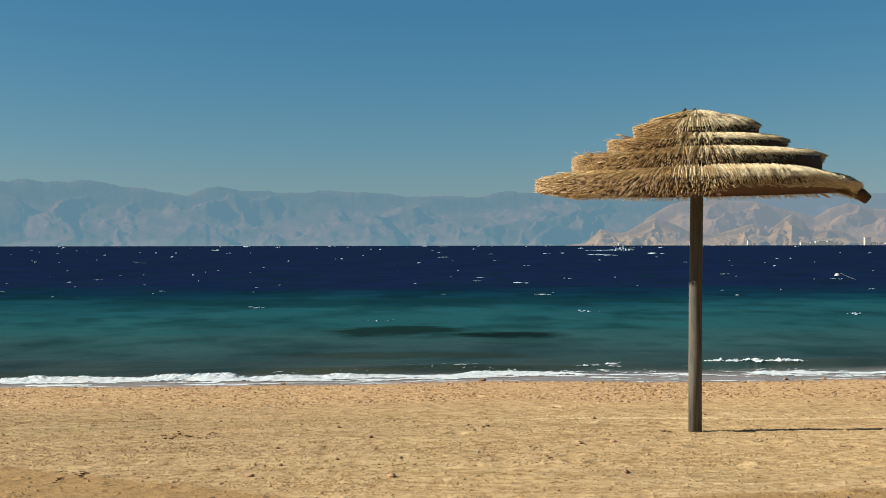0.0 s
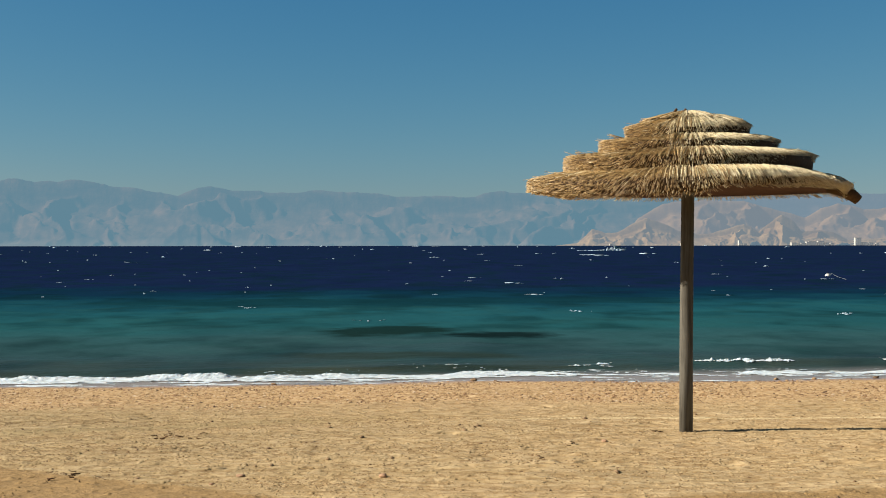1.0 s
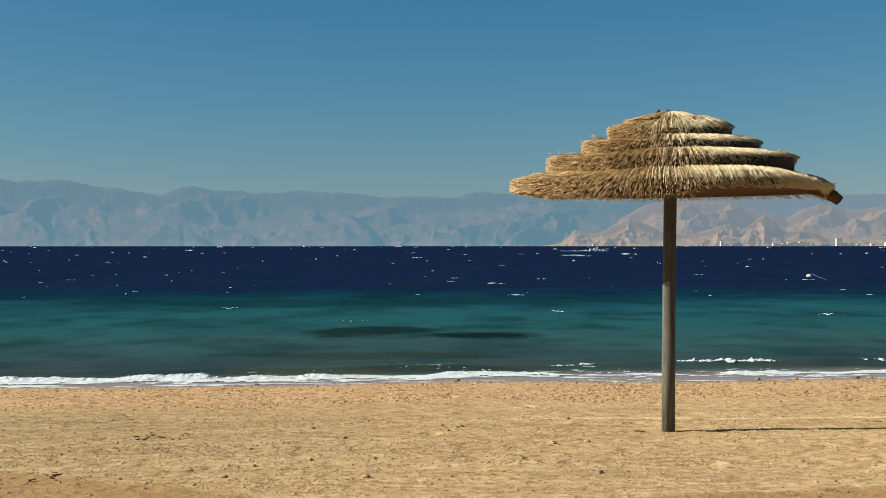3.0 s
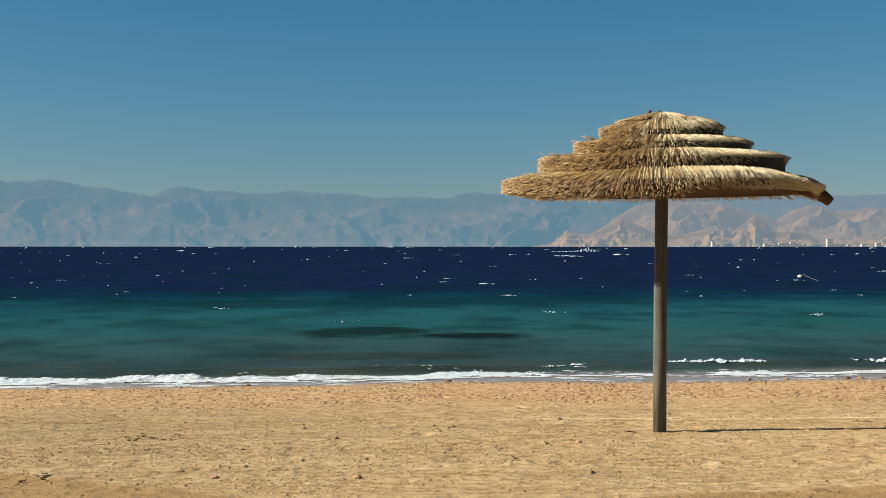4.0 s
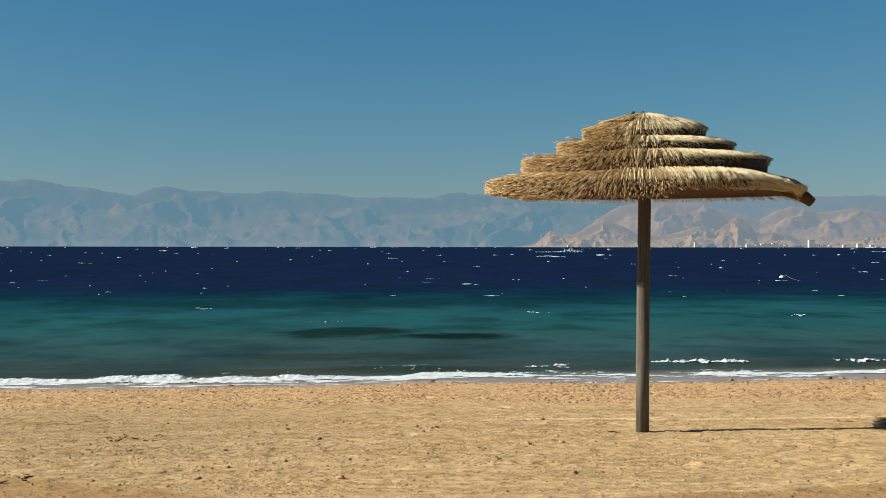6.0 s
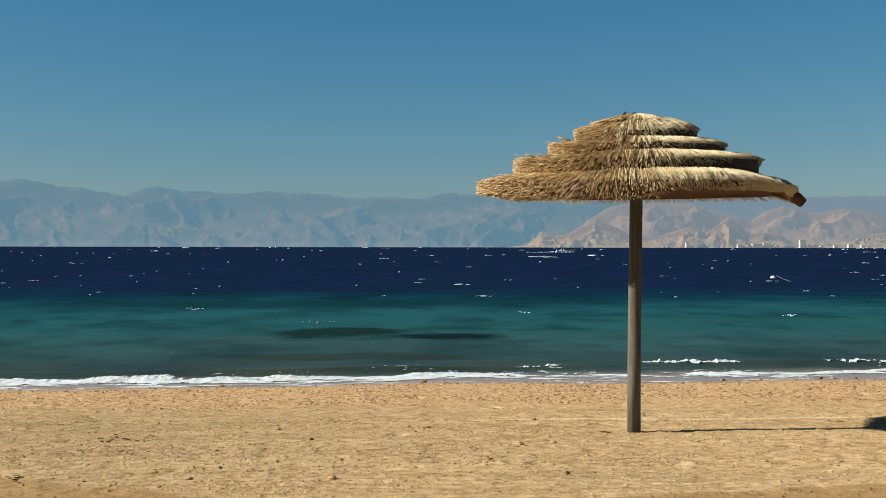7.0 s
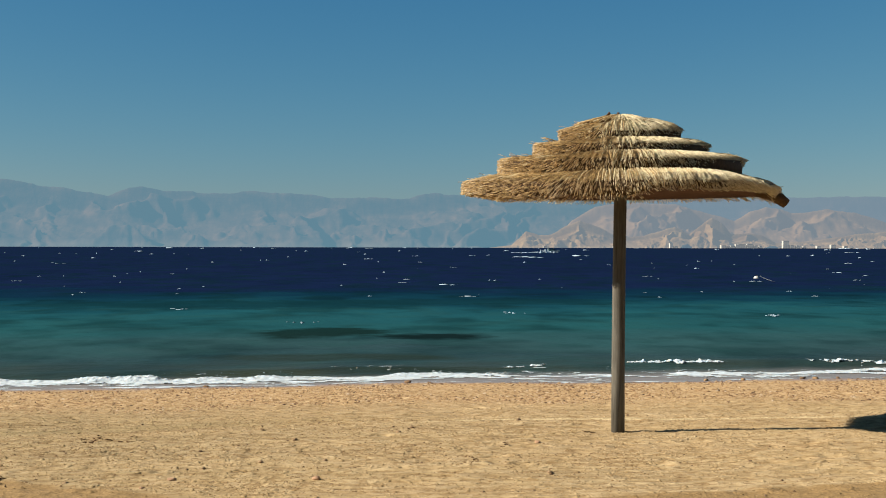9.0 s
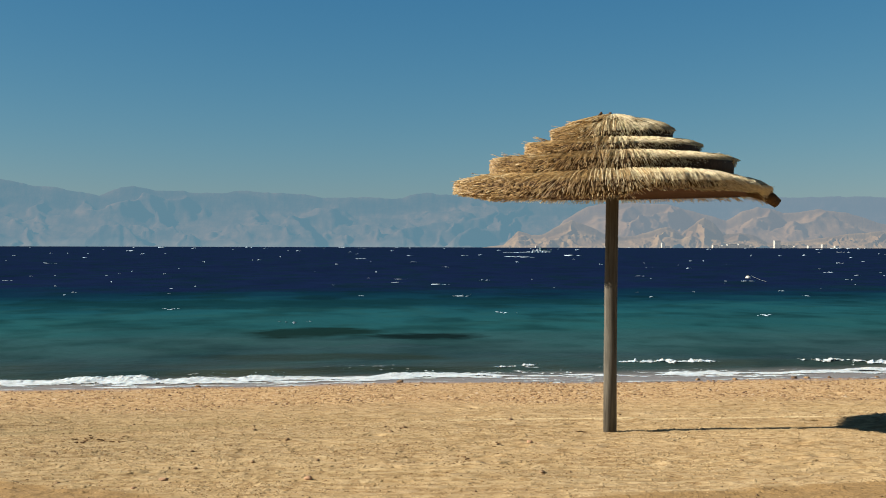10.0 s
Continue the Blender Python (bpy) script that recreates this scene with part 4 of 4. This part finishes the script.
debris(1.97, 10.42, 4, 0.06, 9, "small tangle of dark twigs beside the pole foot")
debris(0.36, 10.90, 2, 0.05, 8, "single dark dry twig on the sand")


def grit_material(name, stops):
    m, n, l, s = material(name)
    geo = n.new("ShaderNodeNewGeometry")
    base = ramp(n, l, geo.outputs["Random Per Island"], stops)
    l.new(base, s.inputs["Base Color"])
    s.inputs["Roughness"].default_value = 0.85
    return m


GRIT = grit_material("sand_grit", [(0.0, (0.065, 0.039, 0.0195)), (0.30, (0.221, 0.137, 0.065)), (0.6, (0.403, 0.28, 0.13)), (0.9, (0.468, 0.335, 0.172)), (1.0, (0.48, 0.36, 0.21))])
SHINGLE = grit_material("shingle", [(0.0, (0.060, 0.028, 0.012)), (0.25, (0.19, 0.098, 0.041)), (0.6, (0.37, 0.225, 0.102)), (0.9, (0.45, 0.31, 0.16)), (1.0, (0.48, 0.38, 0.27))])


def over_beach(g, count):
    y = 6.9 + 8.2 * g.random(count) ** 1.15
    x = g.uniform(-0.43, 0.52, count) * (y + 0.6)
    dense = 0.45 + 0.55 * layers(x * 0.6, y * 0.9, 2, 201) + 0.35 * layers(x * 3, y * 4, 2, 205)
    ok = (g.random(count) < dense) & (y > 7.15 - 0.5 * x)
    return x[ok], y[ok]


def over_sand(g, count):
    """All over the dry sand, thinner on the smooth path."""
    y = 6.9 + 9.4 * g.random(count) ** 1.1
    x = g.uniform(-0.43, 0.52, count) * (y + 0.6)
    smoothed = smooth(9.8, 8.6, y) * smooth(-1.0, 1.2, x)
    ok = (g.random(count) < (0.72 + 0.28 * layers(x * 0.8, y * 1.6, 2, 231)) * (1 - 0.45 * smoothed) * np.where(y > 7.3 - 0.5 * x, 1.0, 0.3))
    return x[ok], y[ok]


def over_foot(g, count):
    x = g.uniform(-8.5, 10.0, count)
    y = shore(x) - 0.15 - 4.2 * g.random(count) ** 0.9
    dense = 0.55 + 0.6 * layers(x * 0.9, y * 1.6, 2, 211)
    ok = g.random(count) < dense
    return x[ok], y[ok]




def crumbs(name, count, seed, spread, sizes, heights, label, tones):
    """Low rounded crumbs in one mesh, each a flat dome."""
    g = np.random.default_rng(seed)
    x, y = spread(g, count)
    k = len(x)
    i, j = np.clip(np.searchsorted(xs, x), 1, len(xs) - 1), np.clip(np.searchsorted(ys, y), 1, len(ys) - 1)
    z = (Z[j - 1, i - 1] + Z[j, i] + Z[j - 1, i] + Z[j, i - 1]) / 4
    size = sizes[0] * (sizes[1] / sizes[0]) ** (g.random(k) ** 1.5)
    around = np.arange(6) * np.pi / 3
    ring = np.stack([np.cos(around), np.sin(around), np.full(6, -0.25)], -1)
    base = np.concatenate([ring, [[0.15, 0.0, 1.0]]])
    tris = np.array([(s, (s + 1) % 6, 6) for s in range(6)])
    p = base[None] * g.uniform(0.7, 1.25, (k, 7, 1)) * np.stack([size * g.uniform(0.9, 1.8, k), size, size * g.uniform(*heights, k)], -1)[:, None]
    p = p + np.stack([x, y, z], -1)[:, None]
    faces = (tris[None] + (np.arange(k) * 7)[:, None, None]).reshape(-1, 3)
    ob = new(name, mesh_of(name, p.reshape(-1, 3).tolist(), faces.tolist(), tones, True))
    return tagged(ob, label, "gravel", kind="stuff")


def over_trodden(g, count):
    y = 8.0 + 4.5 * g.random(count)
    x = g.uniform(-0.44, 0.30, count) * (y + 0.6)
    dense = 0.25 + 0.9 * layers(x * 0.7, y * 2.2, 3, 221) + 0.5 * layers(x * 2.0, y * 7.0, 2, 225) - 0.1 * x
    ok = (g.random(count) < dense) & (y > 7.2 - 0.5 * x)
    return x[ok], y[ok]


BROWN = grit_material("brown_grit", [(0.0, (0.080, 0.037, 0.010)), (0.5, (0.175, 0.095, 0.029)), (1.0, (0.32, 0.205, 0.080))])
crumbs("grit", 12000, 31, over_beach, (0.003, 0.011), (0.4, 0.8), "coarse grit and shell crumbs strewn over sand", GRIT)
crumbs("clods", 80000, 33, over_sand, (0.007, 0.024), (0.28, 0.62), "crumbs of dry sand trodden loose on the beach", SAND)
crumbs("brown_crumbs", 26000, 34, over_trodden, (0.004, 0.013), (0.3, 0.7), "dark brown crumbs scattered where the sand is trodden", BROWN)
crumbs("dark_crumbs", 15000, 36, over_sand, (0.0035, 0.0105), (0.3, 0.8), "small dark brown crumbs lying on sand", BROWN)
crumbs("shingle", 36000, 32, over_foot, (0.006, 0.026), (0.35, 0.85), "reddish shingle along the foot of the beach", SHINGLE)


# ---- on the water ----
def buoy(x, y):
    ob = new("mooring_buoy")
    ob.location = (x, y, SEA)
    part("float", lathe([(0.02, -0.16), (0.13, -0.12), (0.185, 0.0), (0.175, 0.10), (0.11, 0.18), (0.03, 0.20)], 20), BUOY, ob)
    bm = bmesh.new()
    tube(bm, [(-0.03, 0, 0.18), (-0.03, 0, 0.25), (0.03, 0, 0.25), (0.03, 0, 0.18)], [0.012] * 4, 6)
    part("ring", bm, DRIFT, ob, "dark mooring ring")
    bm = bmesh.new()
    tube(bm, [(0.12, -0.1, 0.05), (0.02, -0.6, 0.22), (-0.40, -2.6, 0.14), (-0.9, -4.9, 0.08), (-1.7, -8.4, 0.05)], [0.009, 0.010, 0.010, 0.009, 0.007], 6)
    part("rope", bm, ROPE, ob, "grey rope floating on the water")
    return tagged(ob, "round white mooring buoy with a floating grey rope", "buoy")


buoy(25.85, 77.6)


def motor_boat(x, y, turn):
    ob = new("motor_boat")
    ob.matrix_world = pose(x, y, SEA, 0, 0, turn) @ Matrix.Scale(0.82, 4)
    bm = bmesh.new()
    rings = []
    for k, (at, half, keel, deck) in enumerate(((-3.6, 1.15, -0.3, 0.85), (-1.5, 1.3, -0.35, 0.9), (1.0, 1.25, -0.3, 1.05), (2.8, 0.8, -0.05, 1.25), (4.1, 0.06, 0.75, 1.45))):
        rings.append([bm.verts.new(v) for v in ((at, -half, deck), (at, -half * 0.85, 0.1 + keel * 0.3), (at, 0, keel), (at, half * 0.85, 0.1 + keel * 0.3), (at, half, deck))])
    for a, b in zip(rings, rings[1:]):
        for q in range(4):
            bm.faces.new((a[q], a[q + 1], b[q + 1], b[q]))
        bm.faces.new((a[4], a[0], b[0], b[4]))
    bm.faces.new(rings[0])
    bm.faces.new(list(reversed(rings[-1])))
    part("hull", bm, HULL, ob, "white hull", soft=False)
    bm = bmesh.new()
    box(bm, -1.3, -0.95, 0.85, 1.7, 0.95, 1.75)
    bmesh.ops.bevel(bm, geom=bm.edges[:], offset=0.12, segments=2, affect="EDGES")
    part("cabin", bm, CANOPY, ob, "dark teal cabin sides", soft=False)
    bm = bmesh.new()
    vs = [bm.verts.new(v) for v in ((1.75, -0.9, 1.3), (1.75, 0.9, 1.3), (1.1, 0.8, 1.95), (1.1, -0.8, 1.95), (1.69, -0.9, 1.3), (1.69, 0.9, 1.3), (1.04, 0.8, 1.95), (1.04, -0.8, 1.95))]
    for f in ((0, 1, 2, 3), (7, 6, 5, 4), (0, 4, 5, 1), (1, 5, 6, 2), (2, 6, 7, 3), (3, 7, 4, 0)):
        bm.faces.new([vs[k] for k in f])
    part("windscreen", bm, GLASS, ob, "dark windscreen", soft=False)
    bm = bmesh.new()
    box(bm, -1.6, -1.05, 2.05, 1.5, 1.05, 2.30)
    bmesh.ops.bevel(bm, geom=bm.edges[:], offset=0.06, segments=2, affect="EDGES")
    part("awning", bm, CANOPY, ob, "dark teal awning", soft=False)
    for px, py in ((-1.4, -0.95), (-1.4, 0.95), (1.3, -0.9), (1.3, 0.9)):
        bm = bmesh.new()
        tube(bm, [(px, py, 0.8), (px, py, 2.1)], [0.04, 0.04], 8)
        part("awning_post", bm, WHITE, ob)
    bm = bmesh.new()
    box(bm, -4.1, -0.35, 0.1, -3.6, 0.35, 1.25)
    bmesh.ops.bevel(bm, geom=bm.edges[:], offset=0.08, segments=2, affect="EDGES")
    part("outboard_motor", bm, GLASS, ob, "dark outboard motor", soft=False)
    return tagged(ob, "white motor boat with a dark teal awning, under way", "boat")


BOAT = (67.6, 437.0)
motor_boat(*BOAT, 4)
wash = np.random.default_rng(61)
foam_blobs("wake", [(BOAT[0] + d, BOAT[1] + wash.normal(0, 0.3), SEA + 0.05, wash.uniform(0.2, 0.6), 0.3, wash.uniform(0.08, 0.3) * (1.2 if d > -7 else 0.5)) for d in -2.5 - 12 * wash.random(44) ** 1.6]
    + [(BOAT[0] + d, BOAT[1] - 1.6, SEA + 0.05, wash.uniform(0.2, 0.55), 0.3, wash.uniform(0.3, 0.9) * (1.3 if d < -1 else 0.7)) for d in wash.uniform(-4.4, 2.6, 34)], "white wake and spray beside the motor boat", CREST)


# ---- the far shore ----
def far_house(name, turn, wide, tall, floors, label, y=3925.0, deep=14.0):
    x = turn * y
    ob = new(name)
    ob.location = (x, y, SEA)
    bm = bmesh.new()
    box(bm, -wide / 2, 0, -2, wide / 2, deep, tall)
    part("wall", bm, HOUSE_WALL, ob, soft=False)
    bm = bmesh.new()
    box(bm, -wide / 2 - 0.3, -0.3, tall, wide / 2 + 0.3, deep + 0.3, tall + 0.9)
    part("roof", bm, HOUSE_WALL, ob, soft=False)
    across = max(2, int(wide / 6))
    pane = bmesh.new()
    box(pane, -1.0, -0.12, -0.8, 1.0, 0.3, 0.8)
    shared = bpy.data.meshes.new("window")
    pane.to_mesh(shared)
    pane.free()
    shared.materials.append(HOUSE_GLASS)
    for f in range(floors):
        for c in range(across):
            w = new("window", shared)
            w.parent = ob
            w.location = (-wide / 2 + wide * (c + 0.5) / across, 0, tall * (f + 0.5) / floors)
    return tagged(ob, label, "building", "buildings on the far shore")


far_house("hotel_tower", 0.3592, 20, 25, 6, "pale tower block on the far shore")
for turn, wide, tall, floors, label in (
        (0.3045, 16, 9, 2, "low white building on the far shore"), (0.3090, 9, 6, 2, "small white house on the far shore"), (0.3125, 14, 8, 2, "low white building on the far shore"),
        (0.3165, 11, 12, 3, "narrow white house on the far shore"), (0.3205, 24, 13, 3, "white terraced hotel on the far shore"), (0.3275, 20, 14, 3, "white terraced hotel on the far shore"),
        (0.3325, 12, 9, 2, "low white building on the far shore"), (0.3370, 10, 7, 2, "small white house on the far shore"), (0.3645, 12, 10, 2, "low pale house beside a tower block"),
        (0.3700, 14, 9, 2, "low pale house on the far shore"), (0.3755, 9, 6, 2, "small white house on the far shore"), (0.3880, 12, 8, 2, "low pale house on the far shore"),
        (0.4010, 16, 12, 3, "pale house below tan hills"), (0.4120, 13, 8, 2, "low pale house on the far shore"), (0.2585, 6, 16, 4, "slim white tower on the far shore"),
        (0.2630, 12, 6, 2, "low white building on the far shore"), (0.2100, 10, 6, 2, "low pale house on the far shore"), (0.1500, 12, 6, 2, "low pale house on the far shore")):
    far_house("low_building", turn, wide, tall, floors, label)


def palm_grove(turn, wide, tall, count, seed, label):
    """Trees far off, clump beside clump, in one mesh."""
    g = np.random.default_rng(seed)
    y = 3930.0
    spots = []
    for k in range(count):
        off = g.normal(0, 0.4)
        h = tall * math.exp(-off * off * 1.6) * g.uniform(0.5, 1.0)
        spots.append((turn * y + off * wide, y + g.uniform(-4, 4), SEA + h * 0.5, g.uniform(2.0, 5.0), 3.0, h * 0.6))
    ob = foam_blobs("palm_grove", spots, label, GROVE)
    return tagged(ob, label, "trees", kind="stuff")


palm_grove(0.2715, 22, 13, 60, 5, "hazy dark grove of palms on the far shore")
palm_grove(0.3470, 30, 8, 40, 6, "hazy dark row of palms on the far shore")
